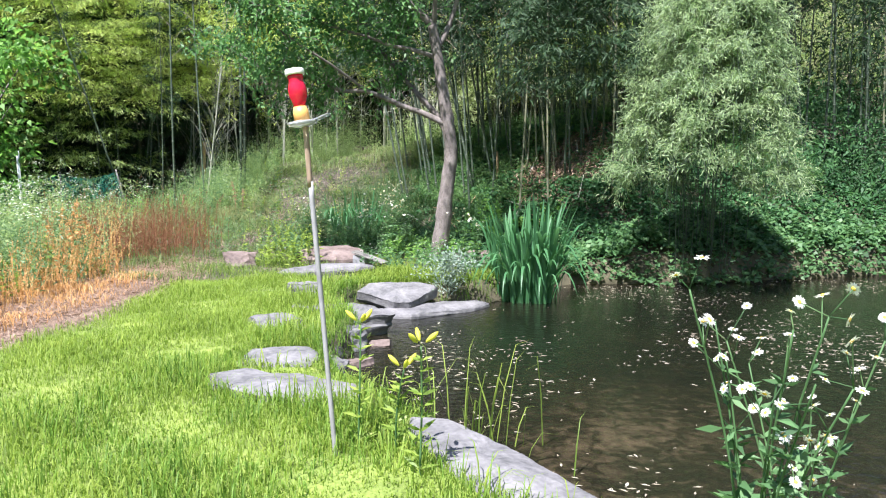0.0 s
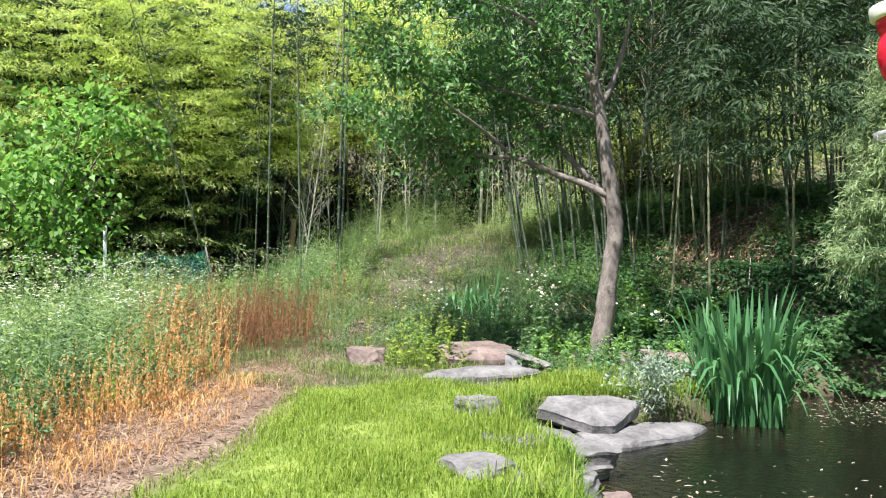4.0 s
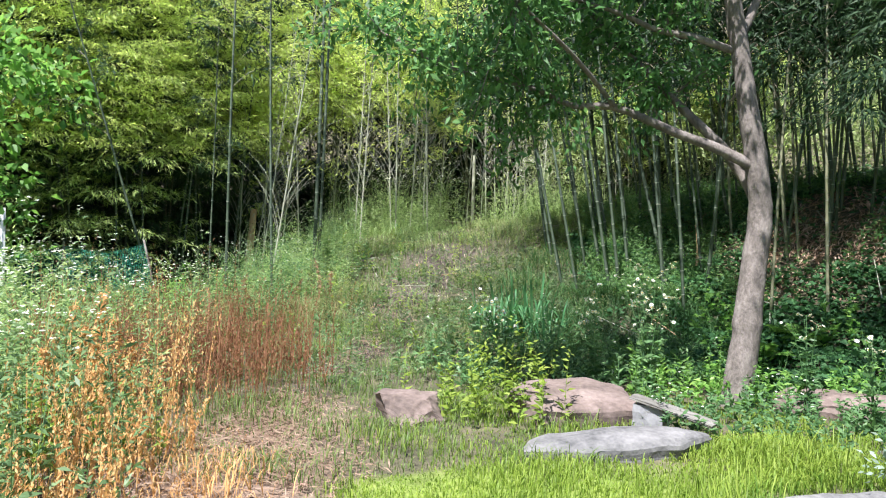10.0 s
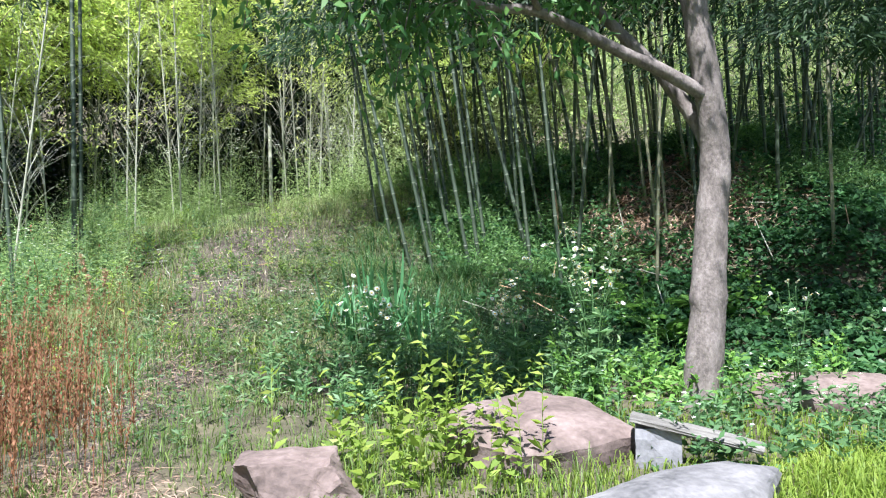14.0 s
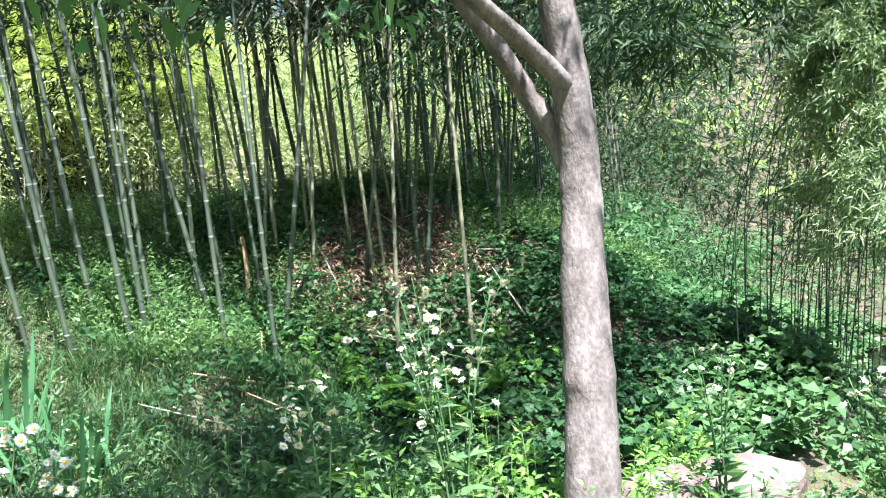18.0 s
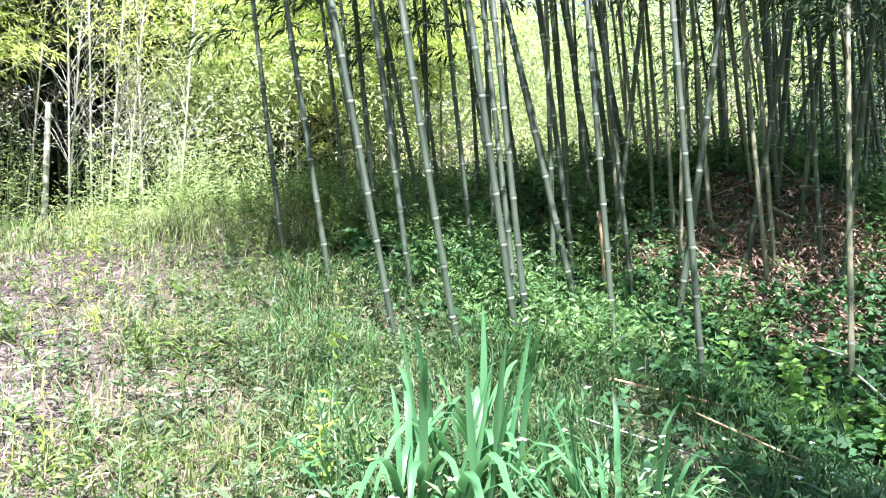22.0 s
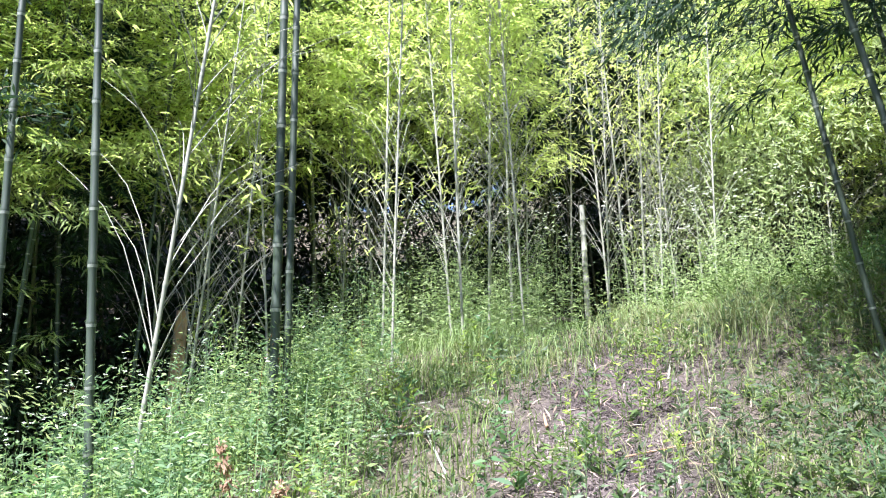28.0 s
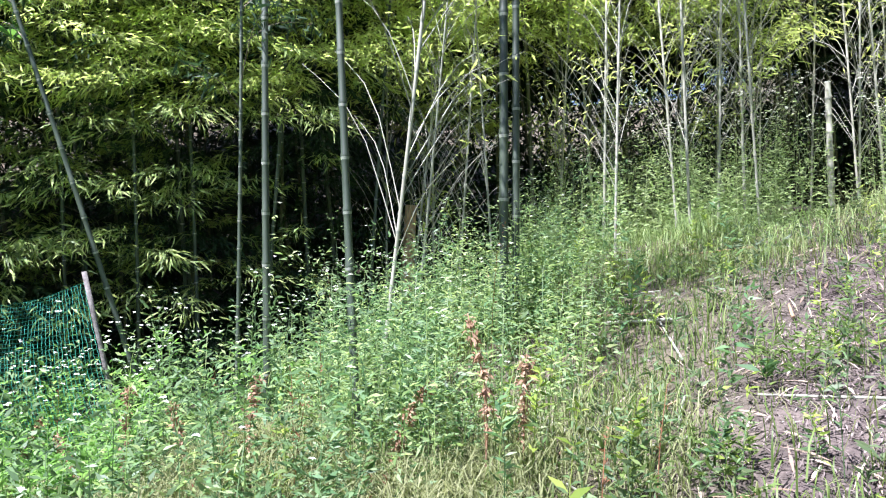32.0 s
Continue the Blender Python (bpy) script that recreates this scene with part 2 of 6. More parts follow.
# pond water: dark, silty, mirror-like with faint ripples
M_WATER, n, l = shader("pond_water")
p = n["Principled BSDF"]
silt, silt_fine, where = n.new("ShaderNodeTexNoise"), n.new("ShaderNodeTexNoise"), n.new("ShaderNodeTexCoord")
silt.inputs["Scale"].default_value, silt.inputs["Detail"].default_value = 0.5, 3
silt_fine.inputs["Scale"].default_value, silt_fine.inputs["Detail"].default_value, silt_fine.inputs["Distortion"].default_value = 7.0, 5, 1.2
for node in (silt, silt_fine):
    l.new(where.outputs["Object"], node.inputs["Vector"])
shoal = n.new("ShaderNodeAttribute")
shoal.attribute_name = "shoal"
lift, weed = n.new("ShaderNodeMath"), n.new("ShaderNodeMath")
lift.operation, weed.operation = "MULTIPLY_ADD", "MULTIPLY_ADD"
l.new(silt.outputs["Fac"], lift.inputs[0])
lift.inputs[1].default_value, lift.inputs[2].default_value = 0.7, -0.55
l.new(silt_fine.outputs["Fac"], weed.inputs[0])
weed.inputs[1].default_value = 0.8
l.new(lift.outputs[0], weed.inputs[2])
near_bank = n.new("ShaderNodeMath")
near_bank.operation = "MULTIPLY_ADD"
l.new(shoal.outputs["Fac"], near_bank.inputs[0])
near_bank.inputs[1].default_value = 0.27
l.new(weed.outputs[0], near_bank.inputs[2])
tone = ramp(n, [(0.22, (0.006, 0.0065, 0.0045)), (0.46, (0.013, 0.0115, 0.007)), (0.70, (0.05, 0.038, 0.023))])
l.new(near_bank.outputs[0], tone.inputs[0])
l.new(tone.outputs[0], p.inputs["Base Color"])
p.inputs["Roughness"].default_value, p.inputs["IOR"].default_value = 0.06, 1.33
wave, coord = n.new("ShaderNodeTexNoise"), n.new("ShaderNodeTexCoord")
wave.inputs["Scale"].default_value, wave.inputs["Detail"].default_value = 13.0, 4
l.new(coord.outputs["Object"], wave.inputs["Vector"])
bp = n.new("ShaderNodeBump")
bp.inputs["Strength"].default_value, bp.inputs["Distance"].default_value = 0.5, 0.02
l.new(wave.outputs["Fac"], bp.inputs["Height"])
l.new(bp.outputs[0], p.inputs["Normal"])


# ---- mesh tools ----
rng = np.random.default_rng(7)


def mesh_of(name, verts, quads=None, tris=None, mats=(), mat_index=None, smooth=True):
    """A mesh from arrays of vertices, four-sided and three-sided faces."""
    me = bpy.data.meshes.new(name)
    verts = np.asarray(verts, np.float32).reshape(-1, 3)
    loops, totals = [], []
    for faces, k in ((quads, 4), (tris, 3)):
        if faces is not None and len(faces):
            loops.append(np.asarray(faces, np.int32).ravel())
            totals.append(np.full(len(faces), k, np.int32))
    loops, totals = np.concatenate(loops), np.concatenate(totals)
    me.vertices.add(len(verts))
    me.vertices.foreach_set("co", verts.ravel())
    me.loops.add(len(loops))
    me.loops.foreach_set("vertex_index", loops)
    me.polygons.add(len(totals))
    me.polygons.foreach_set("loop_start", np.r_[0, np.cumsum(totals)[:-1]].astype(np.int32))
    if mat_index is not None:
        me.polygons.foreach_set("material_index", np.asarray(mat_index, np.int32))
    me.update(calc_edges=True)
    me.polygons.foreach_set("use_smooth", np.full(len(totals), smooth))
    for m in mats:
        me.materials.append(m)
    return me


def thing(name, label, category, group="", kind="", at=None):
    ob = new(name)
    ob.empty_display_size = 0.1
    if at is not None:
        ob.matrix_world = at
    return tagged(ob, label, category, group, kind)


def part(name, mesh, parent, label=""):
    ob = new(name, mesh)
    ob.parent = parent
    return tagged(ob, label)


def single(name, mesh, label, category, group="", kind="", at=None):
    ob = new(name, mesh)
    if at is not None:
        ob.matrix_world = at
    return tagged(ob, label, category, group, kind)


def unit(v):
    return v / np.maximum(np.linalg.norm(v, axis=-1, keepdims=True), 1e-9)


def leaf_arrays(pos, way, length, width, up=None, fold=0.25):
    """Pointed leaves: base, two shoulders and tip, folded a little along the midrib."""
    pos, way = np.asarray(pos, float), unit(np.asarray(way, float))
    n = len(pos)
    if up is None:
        up = np.tile((-0.1, -0.4, 0.8), (n, 1)) + rng.normal(0, 0.65, (n, 3))
    side = unit(np.cross(way, up))
    lift = unit(np.cross(side, way))
    L, W = np.broadcast_to(length, n)[:, None], np.broadcast_to(width, n)[:, None]
    mid = pos + way * L * 0.42
    v = np.stack([pos, mid + side * W * 0.5 + lift * W * fold, pos + way * L - lift * L * 0.12, mid - side * W * 0.5 + lift * W * fold], 1)
    return v.reshape(-1, 3), np.arange(4 * n).reshape(-1, 4)


def blade_arrays(pos, height, width, lean, heading, curve=1.6):
    """Grass blades in two bends: two quads' worth of face ending in a point."""
    n = len(pos)
    h, w = np.broadcast_to(height, n)[:, None], np.broadcast_to(width, n)[:, None]
    out = np.stack([np.cos(heading), np.sin(heading), np.zeros(n)], 1)
    side = np.stack([-np.sin(heading), np.cos(heading), np.zeros(n)], 1)
    le = np.broadcast_to(lean, n)[:, None]
    up = np.array((0, 0, 1.0))
    a = pos
    b = pos + up * h * 0.5 + out * le * h * 0.5 * 0.45
    c = pos + up * h * (0.86 - 0.15 * le) + out * le * h * 0.5 * curve
    d = pos + up * h * (1.0 - 0.45 * le) + out * le * h * curve
    v = np.stack([a - side * w / 2, a + side * w / 2, b - side * w / 2, b + side * w / 2, c - side * w * 0.33, c + side * w * 0.33, d], 1)
    base = np.arange(n)[:, None] * 7
    q = np.concatenate([base + [0, 1, 3, 2], base + [2, 3, 5, 4]])
    t = base + [4, 5, 6]
    return v.reshape(-1, 3), q, t


def tube(points, radii, sides=8, cap=True):
    """A tapered tube through points."""
    pts, rad = np.asarray(points, float), np.broadcast_to(radii, len(points)).astype(float)
    tang = unit(np.gradient(pts, axis=0))
    ref = np.array((1.0, 0.0, 0.0)) if abs(tang[0] @ (1.0, 0, 0)) < 0.8 else np.array((0, 1.0, 0))
    a = unit(np.cross(tang, np.cross(ref[None], tang)))
    b = np.cross(tang, a)
    ang = np.linspace(0, 2 * np.pi, sides, endpoint=False)
    ring = pts[:, None] + rad[:, None, None] * (np.cos(ang)[None, :, None] * a[:, None] + np.sin(ang)[None, :, None] * b[:, None])
    v = ring.reshape(-1, 3)
    k, j = np.meshgrid(np.arange(len(pts) - 1), np.arange(sides), indexing="ij")
    j2 = (j + 1) % sides
    q = np.stack([k * sides + j, k * sides + j2, (k + 1) * sides + j2, (k + 1) * sides + j], -1).reshape(-1, 4)
    if cap:
        v = np.concatenate([v, pts[-1:], pts[:1]])
        m = len(v)
        e = (len(pts) - 1) * sides
        jj = np.arange(sides)
        top = np.stack([e + jj, e + (jj + 1) % sides, np.full(sides, m - 2)], 1)
        bot = np.stack([(jj + 1) % sides, jj, np.full(sides, m - 1)], 1)
        return v, q, np.concatenate([top, bot])
    return v, q, np.zeros((0, 3), int)


class Pile:
    """Collects pieces into one mesh."""

    def __init__(self):
        self.v, self.q, self.t, self.m, self.n, self.mt = [], [], [], [], 0, []

    def add(self, v, q=None, t=None, mat=0):
        if q is not None and len(q):
            self.q.append(np.asarray(q) + self.n)
            self.m.append(np.full(len(q), mat))
        if t is not None and len(t):
            self.t.append(np.asarray(t) + self.n)
            self.mt.append(np.full(len(t), mat))
        self.v.append(np.asarray(v, float))
        self.n += len(v)

    def mesh(self, name, mats, smooth=True):
        q = np.concatenate(self.q) if self.q else None
        t = np.concatenate(self.t) if self.t else None
        idx = np.concatenate(self.m + self.mt)
        return mesh_of(name, np.concatenate(self.v), q, t, mats, idx if len(mats) > 1 else None, smooth)


def curve_through(points, steps):
    """Smooth points through a few guide points."""
    g = np.asarray(points, float)
    s = np.linspace(0, len(g) - 1, steps)
    k = np.clip(s.astype(int), 0, len(g) - 2)
    f = (s - k)[:, None]
    p0, p1, p2, p3 = g[np.maximum(k - 1, 0)], g[k], g[k + 1], g[np.minimum(k + 2, len(g) - 1)]
    return 0.5 * (2 * p1 + (p2 - p0) * f + (2 * p0 - 5 * p1 + 4 * p2 - p3) * f**2 + (3 * p1 - 3 * p2 + p3 - p0) * f**3)


# ---- lie of the land ----
WATER_Z = -0.32
SHORE = [(2.75, -2.6), (2.25, -1.6), (1.45, -0.85), (0.85, -0.1), (0.5, 0.6), (0.4, 1.5), (0.36, 2.4), (0.1, 2.95), (-0.14, 3.35), (-0.2, 4.0), (-0.06, 4.5), (0.4, 4.72), (1.1, 4.95), (1.7, 5.25), (2.1, 5.9), (2.5, 6.8),
         (3.0, 7.5), (5.0, 8.0), (7.4, 9.1), (9.8, 10.4), (13, 11), (16, 8), (15, 0), (11, -7), (6, -8), (4.2, -5), (3.2, -3.5)]


def shore_depth(x, y):
    """Metres inside the pond's edge; negative on land."""
    x, y = np.asarray(x, float), np.asarray(y, float)
    best, inside = np.full(x.shape, 1e9), np.zeros(x.shape, bool)
    for (ax, ay), (bx, by) in zip(SHORE, SHORE[1:] + SHORE[:1]):
        dx, dy = bx - ax, by - ay
        f = np.clip(((x - ax) * dx + (y - ay) * dy) / (dx * dx + dy * dy), 0, 1)
        best = np.minimum(best, np.hypot(x - ax - f * dx, y - ay - f * dy))
        cross = (ay > y) != (by > y)
        inside ^= cross & (x < dx * (y - ay) / (dy if dy else 1e-9) + ax)
    return np.where(inside, best, -best)


def land(x, y):
    """Height of the ground: flat lawn, slope with the bamboo, pond basin."""
    x, y = np.asarray(x, float), np.asarray(y, float)
    slope = np.interp(x, [-14, -9, -6, -5, -1, 1, 2, 2.7, 4, 7], [0.05, 0.09, 0.25, 0.25, 0.34, 0.5, 0.55, 0.47, 0.56, 0.55])
    foot = np.interp(x, [-14, -9, -5, -1, 1, 2, 2.7, 4, 5, 7.4, 9.8, 14], [11, 11, 9.7, 9.7, 10.6, 10.0, 9.1, 8.4, 8.2, 9.3, 10.6, 12])
    z = slope * 0.6 * np.log1p(np.exp(np.clip((y - foot) / 0.6, -30, 30)))
    top = np.interp(x, [-9, -5, -2, 0, 3, 9], [2.0, 2.3, 2.35, 2.65, 2.95, 3.4])
    z = -np.logaddexp(-6.0 * z, -6.0 * top) / 6.0 + np.logaddexp(0.0, -6.0 * top) / 6.0
    far = np.maximum(np.hypot((x + 2) / 1.0, (y - 8) / 1.25) - 20, 0)
    z = z + 22 * (1 - np.exp(-far / 26))
    z = z + 0.05 * np.sin(x * 1.7 + y * 0.6) * np.clip((y - 8) / 4, 0, 1) + 0.04 * np.sin(y * 2.3 - x) * np.clip((y - 8) / 4, 0, 1)
    d = shore_depth(x, y)
    s = np.clip((d + 0.1) / 0.5, 0, 1)
    return z - 1.1 * s * s * (3 - 2 * s)


def scatter(n, box, keep=None, seed=0):
    """Points on the land inside box = x0, x1, y0, y1, where keep(x, y) gives the chance."""
    g = np.random.default_rng(seed)
    x, y = g.uniform(box[0], box[1], n), g.uniform(box[2], box[3], n)
    if keep is not None:
        ok = g.random(n) < keep(x, y)
        x, y = x[ok], y[ok]
    return np.stack([x, y, land(x, y)], 1)


def blob(x, y, cx, cy, rx, ry, turn=0.0, soft=0.3):
    c, s = math.cos(turn), math.sin(turn)
    u, v = ((x - cx) * c + (y - cy) * s) / rx, (-(x - cx) * s + (y - cy) * c) / ry
    return np.clip((1 + soft - np.hypot(u, v)) / (2 * soft), 0, 1)


# ---- the ground and the pond ----
def lawn_at(x, y):
    edge = np.interp(y, [-9, -2, 0, 2, 3.2, 4.3, 5.2], [-6, -3.4, -2.45, -2.4, -2.8, -2.9, -1.5])
    far = np.clip((5.3 - y) / 0.8, 0, 1)
    return np.clip((x - edge) / 0.35, 0, 1) * far * np.clip((-shore_depth(x, y) - 0.05) / 0.1, 0, 1)


def path_at(x, y):
    mid = np.interp(y, [-2, 2, 5, 8, 11, 14, 18, 24], [-4.2, -3.4, -3.75, -4.0, -3.8, -3.3, -2.9, -3.0])
    half = np.interp(y, [-2, 2, 5, 8, 11, 14, 18, 24], [0.9, 0.7, 0.5, 0.32, 0.4, 0.95, 1.1, 0.5])
    return np.clip(1.35 - np.abs(x - mid) / half, 0, 1)


def bank_at(x, y):
    """The shaded bank with the ivy."""
    return np.clip((x + 0.9 + 0.25 * (y - 11)) / 1.2, 0, 1) * np.clip((y - np.interp(x, [-1, 1, 3, 6, 10], [9.2, 8.4, 7.4, 8.2, 10.3])) / 0.5, 0, 1)


gx = np.concatenate([[-400, -150, -60, -30, -20], np.arange(-16, 16.1, 0.2), [19, 24, 34, 60, 150, 400]])
gy = np.concatenate([[-400, -150, -50, -25, -14], np.arange(-10, 34.1, 0.2), [38, 46, 60, 90, 160, 400]])
GX, GY = np.meshgrid(gx, gy)
GZ = land(GX, GY)
fine = (np.abs(GX) < 16) & (GY > -10) & (GY < 34)
GZ = GZ + fine * (rng.normal(0, 0.012, GX.shape))
k, j = np.meshgrid(np.arange(len(gy) - 1), np.arange(len(gx) - 1), indexing="ij")
w = len(gx)
quads = np.stack([k * w + j, k * w + j + 1, (k + 1) * w + j + 1, (k + 1) * w + j], -1).reshape(-1, 4)
M_GROUND = rough_mat("ground_soil", (0.035, 0.033, 0.018), (0.075, 0.068, 0.04), (0.14, 0.12, 0.075), 2.6, 0.95, 0.9, fine=48)
n, l = M_GROUND.node_tree.nodes, M_GROUND.node_tree.links
base_ramp = next(x for x in n if x.type == "VALTORGB")
value = base_ramp.inputs[0].links[0].from_socket
last = base_ramp.outputs[0]
for zone, stops in (("lawn", [(0.3, (0.09, 0.12, 0.02)), (0.5, (0.16, 0.22, 0.04)), (0.72, (0.24, 0.29, 0.06))]),
                    ("path", [(0.3, (0.034, 0.027, 0.024)), (0.5, (0.072, 0.058, 0.051)), (0.72, (0.155, 0.126, 0.11))]),
                    ("mulch", [(0.3, (0.10, 0.067, 0.05)), (0.5, (0.19, 0.13, 0.098)), (0.72, (0.32, 0.235, 0.18))])):
    at = n.new("ShaderNodeAttribute")
    at.attribute_name = zone
    r = ramp(n, stops)
    l.new(value, r.inputs[0])
    mx = n.new("ShaderNodeMixRGB")
    l.new(at.outputs["Fac"], mx.inputs[0])
    l.new(last, mx.inputs[1])
    l.new(r.outputs[0], mx.inputs[2])
    last = mx.outputs[0]
l.new(last, n["Principled BSDF"].inputs["Base Color"])
me = mesh_of("ground", np.stack([GX, GY, GZ], -1).reshape(-1, 3), quads, None, [M_GROUND])
for zone, weight in (("lawn", lawn_at(GX, GY)), ("path", path_at(GX, GY) * (1 - lawn_at(GX, GY)) * (GY < 30)),
                     ("mulch", blob(GX, GY, -3.5, 2.2, 1.0, 4.2, 0.1) * (1 - lawn_at(GX, GY)))):
    me.attributes.new(zone, "FLOAT", "POINT").data.foreach_set("value", weight.astype(np.float32).ravel())
single("ground", me, "trodden earth with lawn, litter path and a wooded slope", "ground", kind="structure")

wx, wy = np.meshgrid(np.arange(-1.0, 18.01, 0.25), np.arange(-9.0, 12.01, 0.25))
wet = shore_depth(wx, wy)
k, j = np.meshgrid(np.arange(wx.shape[0] - 1), np.arange(wx.shape[1] - 1), indexing="ij")
w = wx.shape[1]
wq = np.stack([k * w + j, k * w + j + 1, (k + 1) * w + j + 1, (k + 1) * w + j], -1).reshape(-1, 4)
wq = wq[(wet.ravel()[wq] > -0.55).all(1)]
kept, wq = np.unique(wq, return_inverse=True)
me = mesh_of("water", np.stack([wx, wy, np.full(wx.shape, WATER_Z)], -1).reshape(-1, 3)[kept], wq.reshape(-1, 4), None, [M_WATER], smooth=False)
shallow = np.maximum(np.clip(1 - wet / 1.2, 0, 1), blob(wx, wy, 3.6, -1.8, 2.2, 3.0, soft=0.5))
me.attributes.new("shoal", "FLOAT", "POINT").data.foreach_set("value", shallow.astype(np.float32).ravel()[kept])
single("water", me, "dark still pond water with floating leaves", "water", kind="structure")


# ---- stones ----
def rock_mesh(sx, sy, sz, seed, mat, square=5.0, rough=0.035, cuts=10):
    """A weathered broken stone: a block cut by planes, with chipped edges and a flattish top; its foot is at z = 0."""
    pick_rock = random.Random(seed * 13 + 1)
    planes = []
    for i in range(cuts):
        a = 2 * math.pi * (i + pick_rock.uniform(-0.35, 0.35)) / cuts
        nrm = Vector((math.cos(a), math.sin(a), pick_rock.uniform(-0.5, 0.55))).normalized()
        planes.append((nrm, pick_rock.uniform(0.62, 0.98)))
    planes.append((Vector((pick_rock.uniform(-0.1, 0.1), pick_rock.uniform(-0.1, 0.1), 1)).normalized(), 0.8))
    planes.append((Vector((pick_rock.uniform(-0.5, 0.5), -0.35, 1)).normalized(), 0.92))
    bm = bmesh.new()
    bmesh.ops.create_cube(bm, size=2)
    bmesh.ops.subdivide_edges(bm, edges=bm.edges[:], cuts=13, use_grid_fill=True)
    shift = Vector((seed * 7.3, seed * 3.1, seed * 1.7))
    for v in bm.verts:
        c = v.co.copy()
        c = c / ((abs(c.x) ** square + abs(c.y) ** square + abs(c.z) ** square) ** (1 / square))
        for nrm, far in planes:
            c -= nrm * max(0.0, c.dot(nrm) - far)
        q = Vector((c.x * sx, c.y * sy, c.z * sz))
        mid, small = noise.noise_vector(q * 4.5 + shift), noise.noise_vector(q * 15.0 + shift)
        ledge = noise.noise(Vector((q.x * 0.8, q.y * 0.8, q.z * 22.0)) + shift)
        q += mid * rough + small * rough * 0.35 + Vector((c.x, c.y, 0)) * ledge * rough * 0.9
        v.co = Vector((q.x, q.y, q.z + sz * 0.85))
    me = bpy.data.meshes.new("rock")
    bm.to_mesh(me)
    bm.free()
    me.polygons.foreach_set("use_smooth", np.full(len(me.polygons), False))
    me.materials.append(mat)
    return me


def slab_mesh(corners, thick, seed, mat, undercut=0.86, rough=0.02, crown=0.03):
    """A split stone: a many-cornered flat top with a worn rim and broken sides; its top lies at z = 0."""
    pts = np.asarray(corners, float)
    n = 72
    ang = np.linspace(-np.pi, np.pi, n, endpoint=False)
    rad = np.zeros(n)
    for (ax, ay), (bx, by) in zip(pts, np.roll(pts, -1, 0)):
        ux, uy = np.cos(ang), np.sin(ang)
        den = ux * (by - ay) - uy * (bx - ax)
        den = np.where(np.abs(den) < 1e-9, 1e-9, den)
        r = (ax * (by - ay) - ay * (bx - ax)) / den
        f = (ux * ay - uy * ax) / np.where(np.abs(den) < 1e-9, 1e-9, den)
        f = np.where(np.abs(bx - ax) > np.abs(by - ay), (r * ux - ax) / (bx - ax if bx != ax else 1e-9), (r * uy - ay) / (by - ay if by != ay else 1e-9))
        rad = np.where((r > 0) & (f > -1e-6) & (f < 1 + 1e-6), np.maximum(rad, r), rad)
    rings = [(0.0, 0.0), (0.25, 0.0), (0.5, 0.0), (0.7, 0.0), (0.85, 0.0), (0.94, -0.01), (0.985, -0.06), (1.0, -0.16), (1.0, -0.32), (0.985, -0.5), (0.96, -0.68), (undercut + 0.05, -0.85), (undercut, -1.0)]
    shift = Vector((seed * 5.7, seed * 2.3, seed * 9.1))
    rows = []
    for f, z in rings:
        for a, r in zip(ang, rad):
            q = Vector((math.cos(a) * r * f, math.sin(a) * r * f, z * thick + crown * (1 - f * f) * (z == 0)))
            mid, small = noise.noise_vector(q * 3.2 + shift), noise.noise_vector(q * 13.0 + shift)
            ledge = noise.noise(Vector((q.x * 1.2, q.y * 1.2, q.z * 26.0)) + shift)
            out = Vector((math.cos(a), math.sin(a), 0)) * ledge * rough * 1.6 * (z < -0.05)
            q += Vector((mid.x, mid.y, mid.z * 0.9)) * rough + small * rough * 0.4 + out
            rows.append(q[:])
    k, j = np.meshgrid(np.arange(len(rings) - 1), np.arange(n), indexing="ij")
    j2 = (j + 1) % n
    q = np.stack([k * n + j, (k + 1) * n + j, (k + 1) * n + j2, k * n + j2], -1).reshape(-1, 4)
    return mesh_of("slab", rows, q, None, [mat], smooth=False)


STONES = []


def slab(nm, label, x, y, top, corners, thick, turn, rx, ry, seed, mat, undercut=0.86, crown=0.03):
    """One flat stone by the middle of its top."""
    wide = np.abs(np.asarray(corners)).max(0) * 0.86
    STONES.append((x, y, radians(turn), wide[0], wide[1]))
    return single(nm, slab_mesh(corners, thick, seed, mat, undercut, crown=crown), label, "rock", "stones round the pond", at=pose(x, y, top, rx, ry, turn))


def stone(nm, label, x, y, z, sx, sy, sz, turn, rx, ry, seed, mat):
    """One stone: place, foot, half sizes, turn, tips."""
    return single(nm, rock_mesh(sx, sy, sz, seed, mat), label, "rock", "stones round the pond", at=pose(x, y, z, rx, ry, turn))


slab("stepping_slab", "long flat pale grey slab at the lawn's edge", 0.55, -0.76, 0.06, [(-0.68, 0.0), (-0.5, 0.24), (0.1, 0.27), (0.62, 0.2), (0.70, -0.1), (0.2, -0.26), (-0.45, -0.22)], 0.2, -16, 0, 0, 1, M_ROCK)
slab("edging_slab", "squarish pale slab on the pond edge", 0.24, 0.16, 0.03, [(-0.36, -0.2), (-0.32, 0.26), (0.22, 0.3), (0.34, -0.02), (0.26, -0.3), (-0.2, -0.32)], 0.34, 10, 3, 0, 2, M_ROCK, 0.95)
slab("edging_slab", "long pale slab beside the water, grass over its edge", 2.1, -1.88, 0.03, [(-0.85, 0.0), (-0.7, 0.2), (0.0, 0.24), (0.9, 0.22), (0.95, -0.2), (0.1, -0.26), (-0.6, -0.16)], 0.34, -52, 0, 0, 3, M_ROCK, 0.95)
